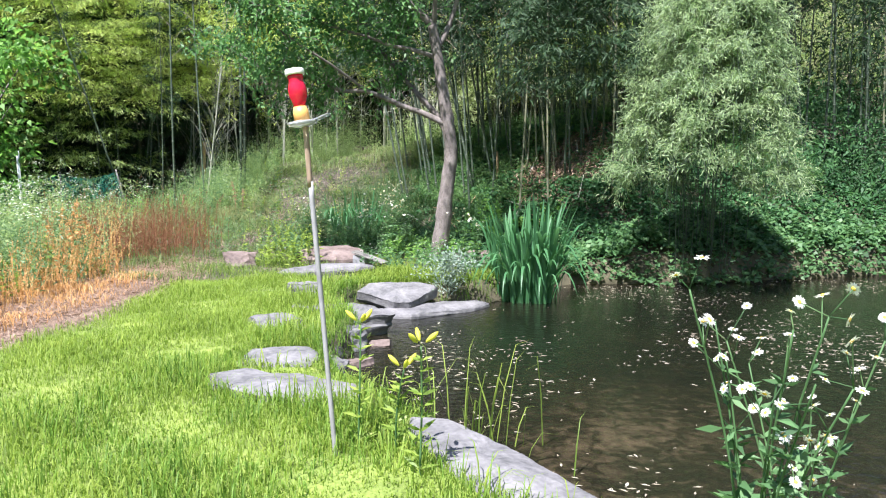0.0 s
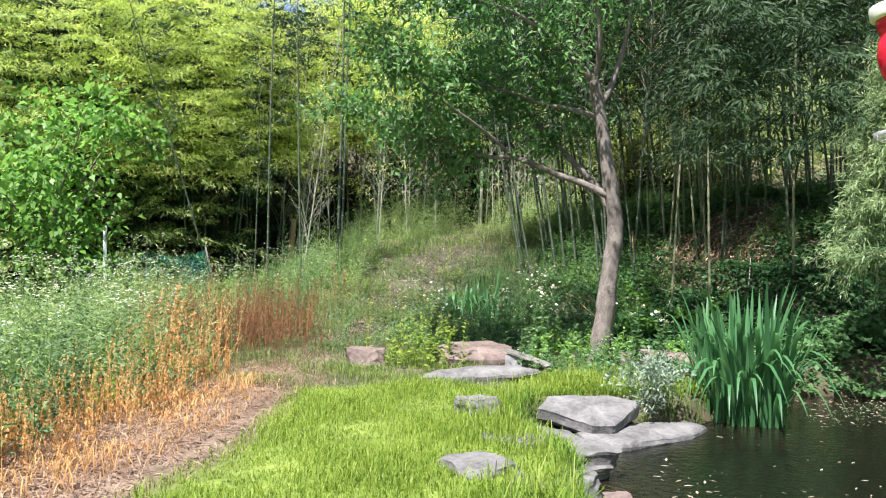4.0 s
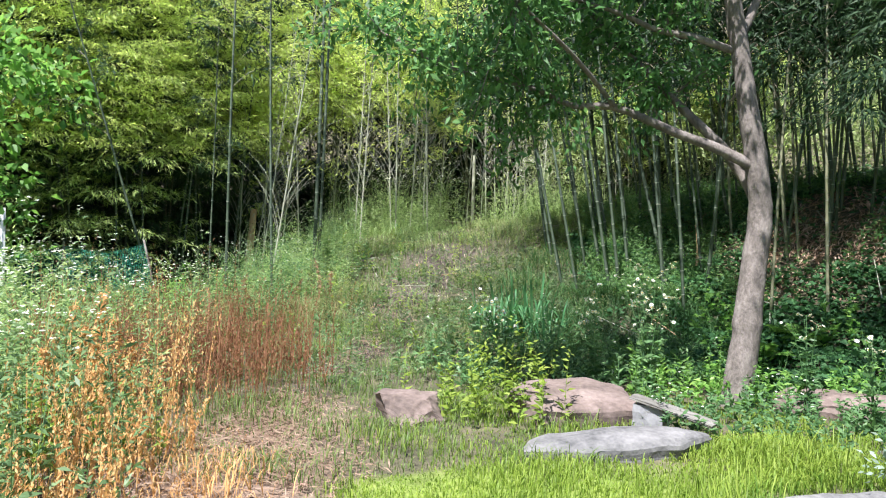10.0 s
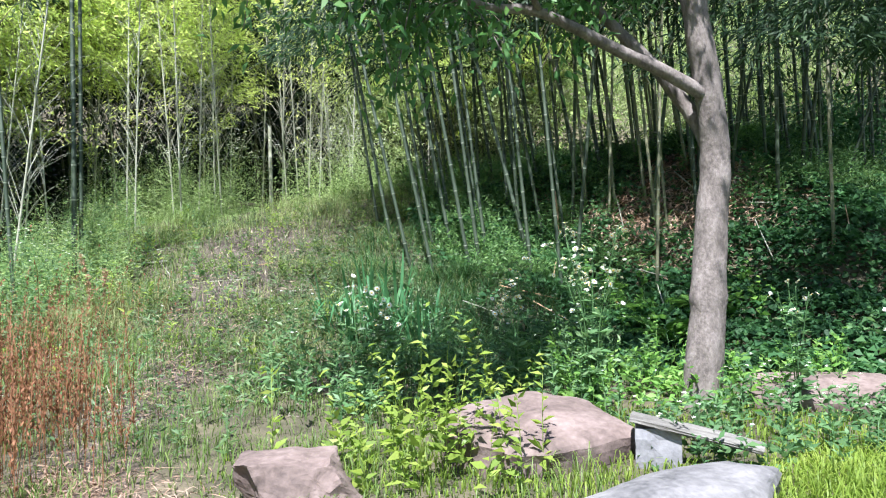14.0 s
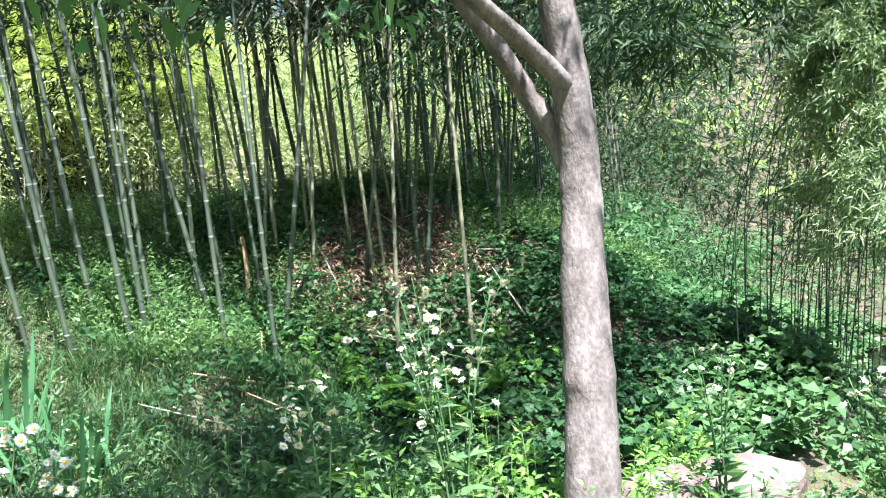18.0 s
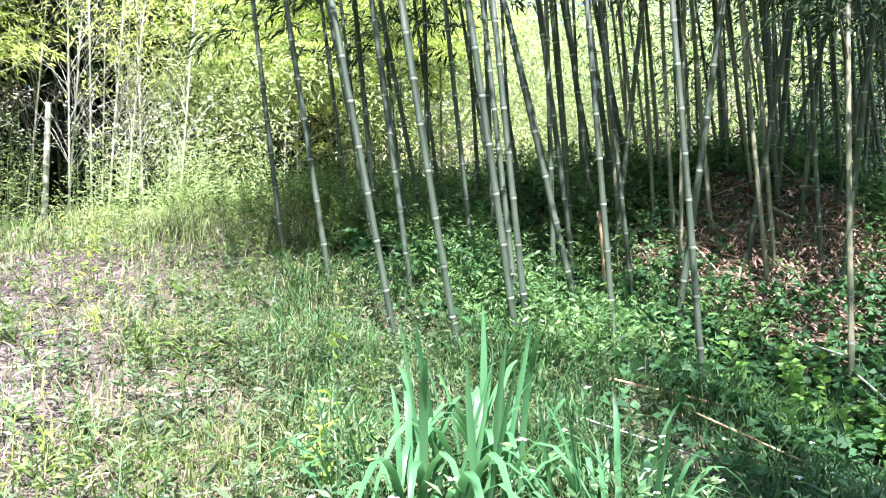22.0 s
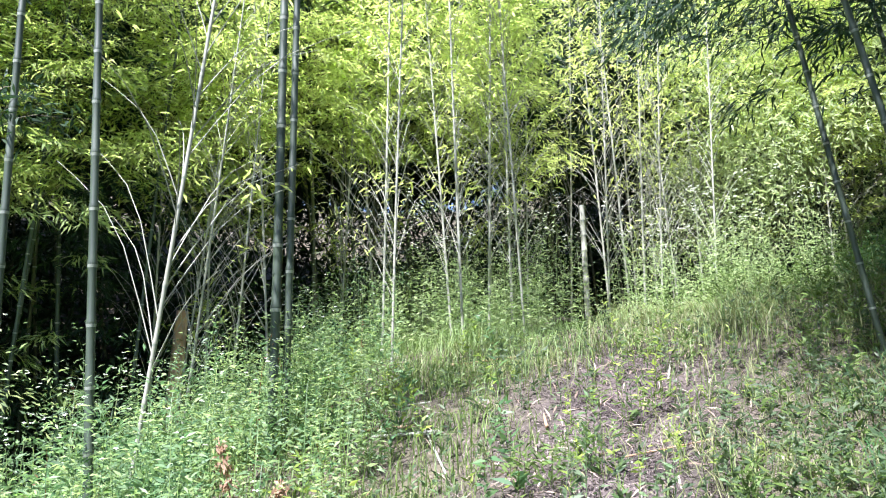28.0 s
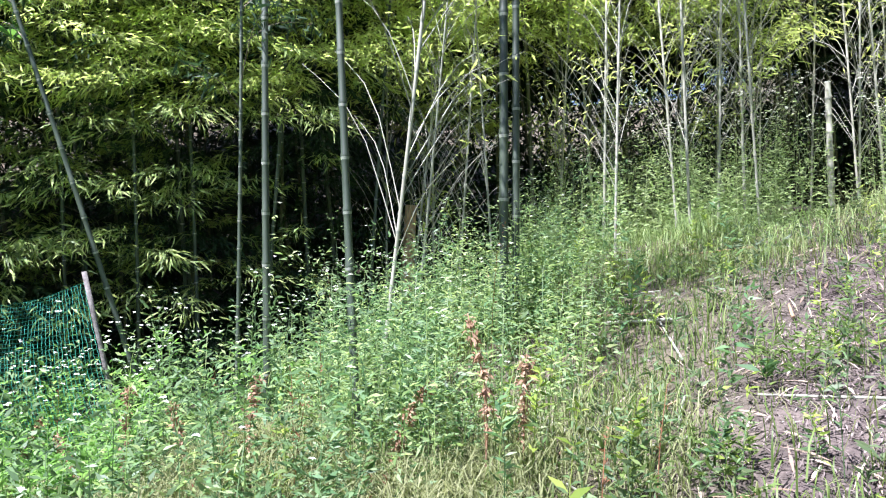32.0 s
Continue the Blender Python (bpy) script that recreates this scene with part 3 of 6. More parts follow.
slab("tilted_boulder", "large grey flat-topped rock propped on a slab", 0.48, 4.36, -0.035, [(-0.60, 0.0), (-0.42, 0.30), (0.32, 0.36), (0.58, 0.12), (0.10, -0.47), (-0.12, -0.42)], 0.24, 17, 13, 0, 8, M_ROCK, 0.5)
slab("waterside_slab", "flat grey slab sloping into the pond", 1.08, 4.36, -0.255, [(-0.9, -0.1), (-0.8, 0.28), (0.2, 0.36), (0.78, 0.16), (0.88, -0.04), (0.35, -0.27), (-0.65, -0.33)], 0.3, 41, 2, 1, 9, M_ROCK, 0.9)
slab("waterside_slab", "low rounded slab beside the propped rock", 0.10, 3.55, -0.20, [(-0.36, -0.1), (-0.2, 0.24), (0.2, 0.22), (0.36, -0.02), (0.2, -0.26), (-0.2, -0.28)], 0.34, 14, 8, 6, 15, M_ROCK, 0.9, 0.07)
slab("flat_boulder", "broad pinkish flat-topped boulder with a rough front", -1.12, 6.72, 0.235, [(-0.66, -0.1), (-0.5, 0.3), (0.12, 0.55), (0.5, 0.34), (0.56, -0.3), (0.1, -0.47), (-0.35, -0.5)], 0.5, 4, 8, 2, 10, M_ROCKPINK, 0.92, 0.05)
slab("seat_stone", "long smooth dark grey stone in the grass", -0.93, 5.50, 0.10, [(-0.78, -0.12), (-0.6, 0.2), (0.1, 0.28), (0.7, 0.22), (0.80, 0.0), (0.4, -0.26), (-0.4, -0.3)], 0.3, 15, 0, -3, 11, M_ROCK, 0.92, 0.07)
slab("flat_boulder", "grey flat-topped rock behind the tree", 1.55, 7.55, 0.16, [(-0.7, -0.1), (-0.5, 0.34), (0.2, 0.42), (0.72, 0.2), (0.78, -0.15), (0.2, -0.42), (-0.5, -0.36)], 0.4, -8, 4, 0, 13, M_ROCKPINK, 0.9, 0.05)
single("boulder", rock_mesh(0.34, 0.28, 0.17, 5, M_ROCK, 2.2, 0.02, 5), "rounded blue-grey boulder half sunk in grass", "rock", "stones round the pond", at=pose(-0.36, 1.58, -0.2))
stone("edging_stone", "rough pale stone above the water", 0.17, 1.25, -0.36, 0.30, 0.42, 0.22, 5, 0, 0, 4, M_ROCK)
stone("edging_stone", "low grey stone at the waterline", 0.38, 2.75, -0.42, 0.44, 0.34, 0.22, 35, 0, 0, 6, M_ROCK)
stone("edging_stone", "small flat-topped stone in the grass", -0.65, 3.55, -0.1, 0.27, 0.22, 0.15, -15, 0, 0, 7, M_ROCK)
stone("path_stone", "small weathered stone beside the path", -2.62, 6.15, -0.10, 0.36, 0.28, 0.20, -10, 0, 0, 24, M_ROCKPINK)
stone("edging_stone", "pale rough stone in the pond wall", 0.52, 0.62, -0.45, 0.26, 0.3, 0.2, 20, 0, 4, 31, M_ROCK)
stone("edging_stone", "pale rough stone in the pond wall", 0.34, 1.95, -0.48, 0.24, 0.32, 0.22, -8, 0, 0, 32, M_ROCK)
stone("edging_stone", "small broken stone at the waterline", 0.62, 1.3, -0.5, 0.2, 0.18, 0.14, 40, 0, 0, 33, M_ROCKPINK)
stone("edging_stone", "pale flat stone behind the pond wall", -0.12, 2.5, -0.2, 0.32, 0.26, 0.15, 12, 0, 0, 34, M_ROCK)
stone("edging_stone", "small broken stone at the waterline", 0.66, 2.2, -0.5, 0.17, 0.2, 0.13, 70, 0, 0, 36, M_ROCKPINK)
stone("edging_stone", "pale stone beside the long slab", 1.2, -0.72, -0.38, 0.34, 0.22, 0.17, -38, 0, 0, 37, M_ROCK)
stone("crest_stone", "pale weathered stone among weeds on the crest", -3.95, 20.6, 2.15, 0.42, 0.3, 0.3, 10, 0, 0, 16, M_ROCKPINK)
stone("crest_stone", "pale pinkish stone among weeds on the crest", -5.9, 19.8, 1.9, 0.35, 0.3, 0.3, 40, 0, 0, 17, M_ROCKPINK)


# ---- bamboo ----
def culm_arrays(pile, height, radius, nodes, bend, ring=True, taper=0.35, sides=8):
    """A jointed stem: each joint swells a little and carries a pale ring."""
    zs = height * (np.linspace(0, 1, nodes + 1) ** 0.92)
    pts, rad, mark = [], [], []
    for a, b in zip(zs[:-1], zs[1:]):
        for z, f, mk in ((a + 0.012, 1.16, 0), (a + 0.03, 0.98, 0), (b - 0.055, 0.96, 0), (b - 0.022, 1.02, 1), (b - 0.003, 1.14, 1)):
            pts.append((bend * (z / height) ** 2 * height, 0, z))
            rad.append(radius * f * (1 - (1 - taper) * (z / height) ** 1.4))
            mark.append(mk)
    pts[0] = (pts[0][0], 0, -0.25)
    v, q, t = tube(pts, rad, sides)
    seg = np.repeat(np.array(mark[:-1]) * np.array(mark[1:]), sides)
    pile.add(v, q[seg == 0], None, 0)
    pile.q.append(q[seg == 1] + pile.n - len(v))
    pile.m.append(np.full(int((seg == 1).sum()), 1))
    pile.t.append(t + pile.n - len(v))
    pile.mt.append(np.full(len(t), 0))
    return zs


def bamboo(name, label, height, radius, nodes, bend, leaf_from, leaf_to, sprays, per, leaf, mats, seed, reach=0.9, droop=0.5, rise=0.9, at=None, bare=0.0, twig=0.008, tuft=0.10, flat=1.0):
    g = np.random.default_rng(seed)
    ob = thing(name, label, "bamboo", name.replace("_", " ") + " stand", at=at)
    pile = Pile()
    culm_arrays(pile, height, radius, nodes, bend)
    part("culm", pile.mesh("culm", [mats[0], M_NODE]), ob, "jointed culm with pale rings")
    if not sprays:
        return ob
    pile, lp, lw, ll = Pile(), [], [], []
    for s in range(sprays):
        f = leaf_from + (leaf_to - leaf_from) * (s + g.random()) / sprays
        z0 = f * height
        base = np.array((bend * f * f * height, 0, z0))
        a = g.uniform(0, 2 * np.pi)
        L = reach * (1.15 - 0.75 * f) * g.uniform(0.6, 1.25)
        out = np.array((math.cos(a), math.sin(a), 0))
        pts = [base, base + out * L * 0.45 + (0, 0, L * 0.45 * rise), base + out * L + (0, 0, L * 0.75 * rise - droop * L * 0.35)]
        c = curve_through(pts, 6)
        v, q, t = tube(c, np.linspace(twig, twig * 0.35, 6), 4, cap=False)
        pile.add(v, q)
        if f < bare and g.random() > 0.12:
            continue
        k = g.uniform(0.25, 1.0, per) ** 0.7
        idx = np.clip((k * 5).astype(int), 0, 4)
        p = c[idx] + (c[idx + 1] - c[idx]) * (k * 5 - idx)[:, None] + g.normal(0, tuft * L + 0.02, (per, 3)) * (1, 1, flat)
        head = out * 0.7 + g.normal(0, 0.75, (per, 3)) * (1, 1, flat) + (0, 0, -droop)
        lp.append(p)
        lw.append(head)
        ll.append(leaf * g.uniform(0.6, 1.3, per))
    tagged(part("branching", pile.mesh("branching", [mats[2]]), ob), kind="stuff")
    ll = np.concatenate(ll)
    v, q = leaf_arrays(np.concatenate(lp), np.concatenate(lw), ll, ll * 0.17 + 0.004)
    tagged(part("foliage", mesh_of("foliage", v, q, None, [mats[1]]), ob), kind="stuff")
    return ob


def leaning(x, y, sink=0.0, lean=0.0, way=180.0, turn=0.0, size=1.0):
    """A pose on the land, tipped by lean degrees towards way (degrees from +x)."""
    z = float(land(x, y)) - sink
    axis = Vector((-math.sin(radians(way)), math.cos(radians(way)), 0))
    return Matrix.Translation((x, y, z)) @ Matrix.Rotation(radians(lean), 4, axis) @ Matrix.Rotation(radians(turn), 4, "Z") @ Matrix.Scale(size, 4)


GREEN, OLD, PALE = (M_CULM, M_BAMLEAF_SHADED, M_TWIG), (M_CULM_OLD, M_BAMLEAF_SHADED, M_TWIG), (M_CULM_PALE, M_BAMLEAF_SUNLIT, M_CULM_PALE)
BUSHY, SUNNY, DEEP = (M_CULM, M_BAMLEAF, M_CULM_SHADED), (M_CULM_SHADED, M_BAMLEAF_SUNLIT, M_CULM_SHADED), (M_CULM_SHADED, M_BAMLEAF_SHADED, M_CULM_SHADED)
far_off = Matrix.Translation((0, 80, -30))
tall = [bamboo("tall_bamboo", "tall slender green bamboo leaning on the shaded bank", h, r, nd, 0.02, (0.36, 0.36, 0.36, 0.36, 0.30, 0.45)[i], 1.0, (20, 20, 20, 20, 60, 12)[i], 60 if i == 4 else 52, 0.17, m, 20 + i, 2.0 if i == 4 else 1.35, at=far_off)
        for i, (h, r, nd, m) in enumerate(((9.5, 0.032, 26, GREEN), (8.5, 0.027, 25, GREEN), (10.0, 0.035, 27, GREEN), (8.0, 0.028, 22, OLD), (8.5, 0.028, 22, GREEN), (9.0, 0.029, 26, GREEN)))]
bushy = [bamboo("bushy_bamboo", "leafy green bamboo in the dense grove", h, 0.03, 18, 0.05, lf, 1.0, n_s, 115, 0.135, mm, 40 + i, rc, 0.45, 0.45, at=far_off, tuft=0.085, flat=0.3)
         for i, (h, lf, n_s, rc, mm) in enumerate(((7.5, 0.10, 44, 1.5, BUSHY), (8.5, 0.40, 40, 1.6, BUSHY), (7.5, 0.42, 44, 1.6, SUNNY), (8.5, 0.5, 34, 1.5, DEEP)))]
pale = [bamboo("young_bamboo", "pale young bamboo with bare lower branches and yellow-green top", h, 0.019, 22, 0.01, 0.12, 0.8, 44 if i > 2 else 56, 13 if i > 2 else 56, 0.15, PALE, 60 + i, 1.0, 0.35, 1.7, at=far_off, bare=0.40, twig=0.0052, tuft=0.12, flat=0.6)
        for i, h in enumerate((8.0, 9.0, 7.0, 8.0, 9.0, 7.0))]

tall_used = set()


def plant(kinds, used, kind, m):
    if kind in used:
        return copy_thing(kinds[kind], m)
    used.add(kind)
    kinds[kind].matrix_basis = m
    return kinds[kind]


def plant_at(kinds, used, kind, x, y, lean, way, turn, size):
    m = leaning(x, y, 0.0, lean, way, turn)
    ob = plant(kinds, used, kind, m)
    ob.matrix_basis = leaning(x, y, 0.0, lean, way, turn, size)
    return ob


placed = []


def green_culm(x, y, lean, way, kind, size):
    plant_at(tall, tall_used, kind, x, y, lean, way, rng.uniform(0, 360), size)
    placed.append((x, y))


# culms that stand where the path passes
green_culm(2.02, 11.22, 2, 0, 3, 0.85)
green_culm(2.67, 10.77, 2, 180, 3, 0.85)
green_culm(0.85, 11.6, 4, 180, 1, 0.95)
green_culm(-0.22, 12.4, 9, 180, 5, 1.0)
green_culm(-0.05, 12.5, 7, 180, 5, 0.95)
green_culm(2.66, 12.4, 6, 180, 3, 0.9)
green_culm(2.84, 12.45, 4, 180, 3, 0.9)
green_culm(0.65, 12.3, 5, 180, 1, 1.0)
green_culm(-1.24, 14.98, 8, 180, 5, 0.9)
green_culm(2.4, 13.3, 3, 180, 3, 0.9)
green_culm(-1.0, 12.9, 12, 180, 5, 0.95)
green_culm(-0.3, 13.3, 10, 180, 5, 1.0)
green_culm(4.03, 10.4, 1, 180, 3, 0.9)
green_culm(2.15, 13.0, 3, 0, 3, 0.85)
green_culm(3.19, 12.2, 2, 180, 1, 0.9)
green_culm(-0.75, 12.35, 11, 180, 5, 0.9)
green_culm(-0.56, 13.5, 9, 180, 5, 0.9)
green_culm(-1.15, 13.9, 10, 180, 5, 0.95)


def room(x, y, gap):
    if min(((x - a) ** 2 + (y - b) ** 2 for a, b in placed), default=9) < gap * gap:
        return False
    placed.append((x, y))
    return True


pick = random.Random(5)
count = 0
while count < 92:
    x, y = pick.uniform(-1.6, 12), pick.uniform(12.6, 16.8)
    if y < 12.6 + 0.2 * max(0, x - 4) or x < -0.9 + 0.2 * (y - 12.6) or not room(x, y, 0.38):
        continue
    plant_at(tall, tall_used, pick.choice((0, 1, 1, 2, 3)) if x > 1 else 5, x, y, max(0, pick.gauss(8 - 0.6 * x, 3)), 180 + pick.uniform(-25, 25), pick.uniform(0, 360), pick.uniform(0.8, 1.1))
    count += 1

# arching culms that overhang the bank and the pond
for i in range(18):
    x, y = 0.9 + 0.35 * i + pick.uniform(-0.2, 0.2), pick.uniform(11.8, 14.0) + 0.1 * max(0, i - 12)
    if room(x, y, 0.2):
        plant_at(tall, tall_used, 4, x, y, pick.uniform(6, 20), pick.uniform(225, 300), pick.uniform(0, 360), pick.uniform(0.9, 1.15))


# ---- the groves on the far and the left side ----
bushy_used, pale_used = set(), set()
green_culm(-6.02, 14.45, 1, 0, 5, 1.4)
green_culm(-5.94, 14.52, 1, 0, 5, 1.2)
green_culm(-6.14, 12.4, 3, 180, 5, 0.9)
green_culm(-7.24, 12.93, 0.9, 219, 5, 1.0)
green_culm(-7.67, 13.08, 1, 42, 5, 0.6)
green_culm(-8.78, 13.34, 17, 229, 5, 0.85)
green_culm(-9.5, 15.6, 4, 0, 5, 0.8)
green_culm(-10.1, 15.2, 3, 180, 5, 0.8)
green_culm(-10.4, 14.6, 2, 180, 5, 0.75)
green_culm(-9.9, 16.0, 6, 0, 5, 0.8)
green_culm(-11.3, 14.4, 4, 180, 5, 0.8)
green_culm(-8.7, 16.6, 4, 0, 5, 0.85)


def pale_culm(x, y, lean, way, kind, size):
    """The ones in the open clearing carry few leaves."""
    plant_at(pale, pale_used, kind + 3 if y < 18.4 or -4.2 < x < -0.8 else kind, x, y, lean, way, rng.uniform(0, 360), size)
    placed.append((x, y))


pale_culm(-5.7, 17.2, 2, 0, 2, 0.9)
pale_culm(-5.2, 18.6, 3, 180, 0, 0.95)
pale_culm(-3.0, 20.6, 2, 0, 2, 0.9)
pale_culm(-2.9, 21.9, 2, 180, 1, 1.0)
pale_culm(-1.3, 21.0, 3, 0, 0, 0.9)
pale_culm(-6.9, 18.9, 3, 0, 2, 0.9)
pale_culm(-6.55, 13.3, 8, 0, 1, 0.9)
pale_culm(-6.05, 18.1, 2, 0, 1, 1.0)
pale_culm(-4.95, 17.9, 1, 180, 0, 1.0)
pale_culm(-4.7, 18.6, 2, 0, 1, 1.0)
pale_culm(-4.4, 18.9, 1, 90, 2, 1.0)
pale_culm(-4.2, 18.3, 2, 180, 1, 0.9)
pale_culm(-2.6, 21.3, 2, 180, 0, 1.0)
pale_culm(-2.35, 21.6, 2, 0, 1, 1.0)
pale_culm(-2.1, 21.4, 3, 0, 2, 1.0)
pale_culm(-1.7, 22.0, 3, 180, 2, 0.9)
pale_culm(-7.9, 16.4, 7, 0, 2, 0.9)
pale_culm(-7.6, 16.9, 5, 0, 0, 0.8)
pale_culm(-7.2, 17.2, 3, 180, 1, 0.8)
pale_culm(-8.3, 16.9, 8, 0, 2, 0.8)
pale_culm(-5.5, 21.0, 2, 0, 1, 1.0)
pale_culm(-3.6, 22.8, 3, 0, 0, 1.0)
for i in range(20):
    x = pick.uniform(-9.5, 1.5)
    y = float(np.interp(x, [-9.5, -8, -5, -2, 1.5], [17.6, 18.4, 22.6, 23.4, 22.8])) + pick.uniform(-0.9, 0.6)
    if room(x, y, 0.4):
        plant_at(pale, pale_used, pick.choice((0, 1, 2)) + (3 if -4.2 < x < -0.8 else 0), x, y, abs(pick.gauss(2, 2.5)), pick.uniform(150, 390), pick.uniform(0, 360), pick.uniform(0.75, 1.0))
count = 0
while count < 165:
    x, y = pick.uniform(-22, 6), pick.uniform(12, 36)
    front = float(np.interp(x, [-22, -14, -10.5, -8, -5, -2, 1, 6], [10, 12, 15.5, 18.2, 23.5, 24.5, 24, 22]))
    if y < front or y > front + 8 or not room(x, y, 0.7):
        continue
    # back rows get kind 3, whose stems and leaves are coloured as shaded
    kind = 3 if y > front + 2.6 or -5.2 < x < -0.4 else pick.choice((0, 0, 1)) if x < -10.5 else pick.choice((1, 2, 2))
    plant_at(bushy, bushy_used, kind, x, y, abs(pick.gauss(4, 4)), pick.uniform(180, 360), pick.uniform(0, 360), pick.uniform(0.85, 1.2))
    count += 1


# ---- the tree by the pond ----
def limb_mesh(name, guide, r0, r1, sides, mat, steps=40, knots=0.0, seed=0, burls=()):
    c = curve_through(guide, steps)
    rad = np.linspace(r0, r1, steps)
    v, q, t = tube(c, rad, sides)
    if knots:
        axis = np.repeat(c, sides, 0)
        body = v[: steps * sides]
        out = body - axis
        h = np.array([noise.noise(Vector(p) * 4.5 + Vector((seed, 0, 0))) + 0.5 * noise.noise(Vector((p[0] * 22, p[1] * 22, p[2] * 7))) for p in body])
        swell = sum(np.exp(-(((body[:, 2] - z) / 0.06) ** 2)) for z in burls)
        v[: steps * sides] = axis + out * (1 + knots * h[:, None] + (swell * (0.03 + 0.14 * h))[:, None] if burls else 1 + knots * h[:, None])
    return mesh_of(name, v, q, t, [mat])


tree = thing("pond_tree", "leaning grey-barked tree with a long low branch beside the pond", "tree", at=Matrix.Translation((0.53, 7.58, -0.05)))
ROOT = np.array((0.53, 7.58, -0.05))


def local(points):
    return np.asarray(points, float) - ROOT


TRUNK = [(0.53, 7.70, -0.35), (0.57, 7.72, 0.0), (0.66, 7.75, 0.6), (0.71, 7.77, 1.1), (0.76, 7.79, 1.55), (0.81, 7.79, 2.0), (0.75, 7.77, 2.55), (0.64, 7.75, 3.2), (0.55, 7.74, 3.75), (0.45, 7.7, 4.3)]
BOUGHS = []


def bough(guide, r0, r1):
    BOUGHS.append((guide, r0, r1))


bough([(0.73, 7.75, 2.52), (0.32, 7.73, 2.72), (-0.08, 7.68, 2.86), (-0.74, 7.63, 3.12), (-1.21, 7.58, 3.13), (-1.68, 7.53, 3.32), (-2.53, 7.43, 3.5), (-3.33, 7.33, 3.9)], 0.062, 0.012)
bough([(0.82, 7.87, 2.1), (0.74, 7.93, 2.34), (0.60, 8.0, 2.58), (0.42, 8.03, 2.82), (0.1, 8.08, 3.15), (-0.3, 8.18, 3.6), (-0.9, 8.35, 4.3), (-1.43, 8.53, 5.0)], 0.085, 0.02)
bough([(0.53, 7.75, 3.74), (0.07, 7.68, 3.88), (-0.33, 7.63, 3.95), (-0.75, 7.53, 4.1), (-1.53, 7.33, 4.3), (-2.33, 7.13, 4.7)], 0.045, 0.01)
bough([(0.47, 7.73, 4.3), (0.12, 7.63, 4.6), (-0.23, 7.53, 4.95), (-0.87, 7.33, 5.6), (-1.53, 7.13, 6.3)], 0.075, 0.012)
bough([(0.51, 7.73, 3.9), (0.69, 7.83, 4.2), (0.92, 7.93, 5.0), (1.02, 7.93, 5.9), (1.17, 8.03, 6.8)], 0.06, 0.012)
bough([(0.47, 7.73, 4.3), (0.52, 7.43, 5.0), (0.37, 7.13, 5.8), (0.47, 6.93, 6.8)], 0.05, 0.01)
bough([(-0.74, 7.63, 3.12), (-1.23, 7.03, 3.5), (-1.83, 6.43, 3.9), (-2.33, 5.93, 4.4)], 0.03, 0.007)
bough([(-0.23, 7.53, 4.95), (-0.83, 6.93, 5.2), (-1.73, 6.43, 5.3), (-2.73, 6.13, 5.5)], 0.035, 0.008)
part("trunk", limb_mesh("trunk", local(TRUNK), 0.165, 0.085, 20, M_BARK, 110, 0.075, 3, (0.9, 1.65, 2.05, 2.7)), tree, "grey furrowed bark with knots")
for i, (guide, r0, r1) in enumerate(BOUGHS):
    part("limb", limb_mesh("limb", local(guide), r0, r1, 9, M_BARK, 26, 0.12, i), tree)
g = np.random.default_rng(11)
twigs, lp, lw = Pile(), [], []
for i, (guide, r0, r1) in enumerate(BOUGHS):
    c = curve_through(guide, 40)
    for s in range((34, 24, 24, 24, 14, 14, 20, 24)[i]):
        f = g.uniform(0.62 if i in (0, 6) else 0.65 if i == 1 else 0.35, 1.0)
        b = c[int(f * 39)]
        d = unit(g.normal(0, 1, 3) + (-0.3, -0.1, 0.15))
        L = g.uniform(0.5, 1.15)
        pts = curve_through([b, b + d * L * 0.5, b + d * L + (0, 0, -0.18 * L)], 6)
        v, q, t = tube(pts - ROOT, np.linspace(0.008, 0.003, 6), 4, cap=False)
        twigs.add(v, q)
        per = 50 if i in (4, 5) else 75
        kk = g.uniform(0.15, 1.0, per)
        idx = np.clip((kk * 5).astype(int), 0, 4)
        lp.append(pts[idx] + (pts[idx + 1] - pts[idx]) * (kk * 5 - idx)[:, None] + g.normal(0, 0.12, (per, 3)) - ROOT)
        lw.append(d * 0.5 + g.normal(0, 0.8, (per, 3)) + (0, 0, -0.35))
# the upper crown, mostly out of view, made dense to shade the bank
for s in range(46):
    b = np.array((g.uniform(-2.6, 1.3), g.uniform(6.0, 9.2), 0))
    b[2] = g.uniform(5.0, 7.8) + 0.25 * abs(b[0] - 0.3)
    d = unit(g.normal(0, 1, 3) * (1, 1, 0.4))
    pts = curve_through([b, b + d * 0.45 + (0, 0, 0.05), b + d * 0.9 + (0, 0, -0.15)], 6)
    v, q, t = tube(pts - ROOT, np.linspace(0.01, 0.003, 6), 4, cap=False)
    twigs.add(v, q)
    per = 84
    kk = g.uniform(0.05, 1.0, per)
    idx = np.clip((kk * 5).astype(int), 0, 4)
    lp.append(pts[idx] + g.normal(0, 0.2, (per, 3)) - ROOT)
    lw.append(d * 0.5 + g.normal(0, 0.8, (per, 3)) + (0, 0, -0.35))
tagged(part("twig_work", twigs.mesh("twig_work", [M_BARK]), tree), kind="stuff")
v, q = leaf_arrays(np.concatenate(lp), np.concatenate(lw), g.uniform(0.08, 0.15, sum(map(len, lp))), g.uniform(0.032, 0.055, sum(map(len, lp))))
tagged(part("crown", mesh_of("crown", v, q, None, [M_TREELEAF]), tree, "loose crown of small green leaves"), kind="stuff")


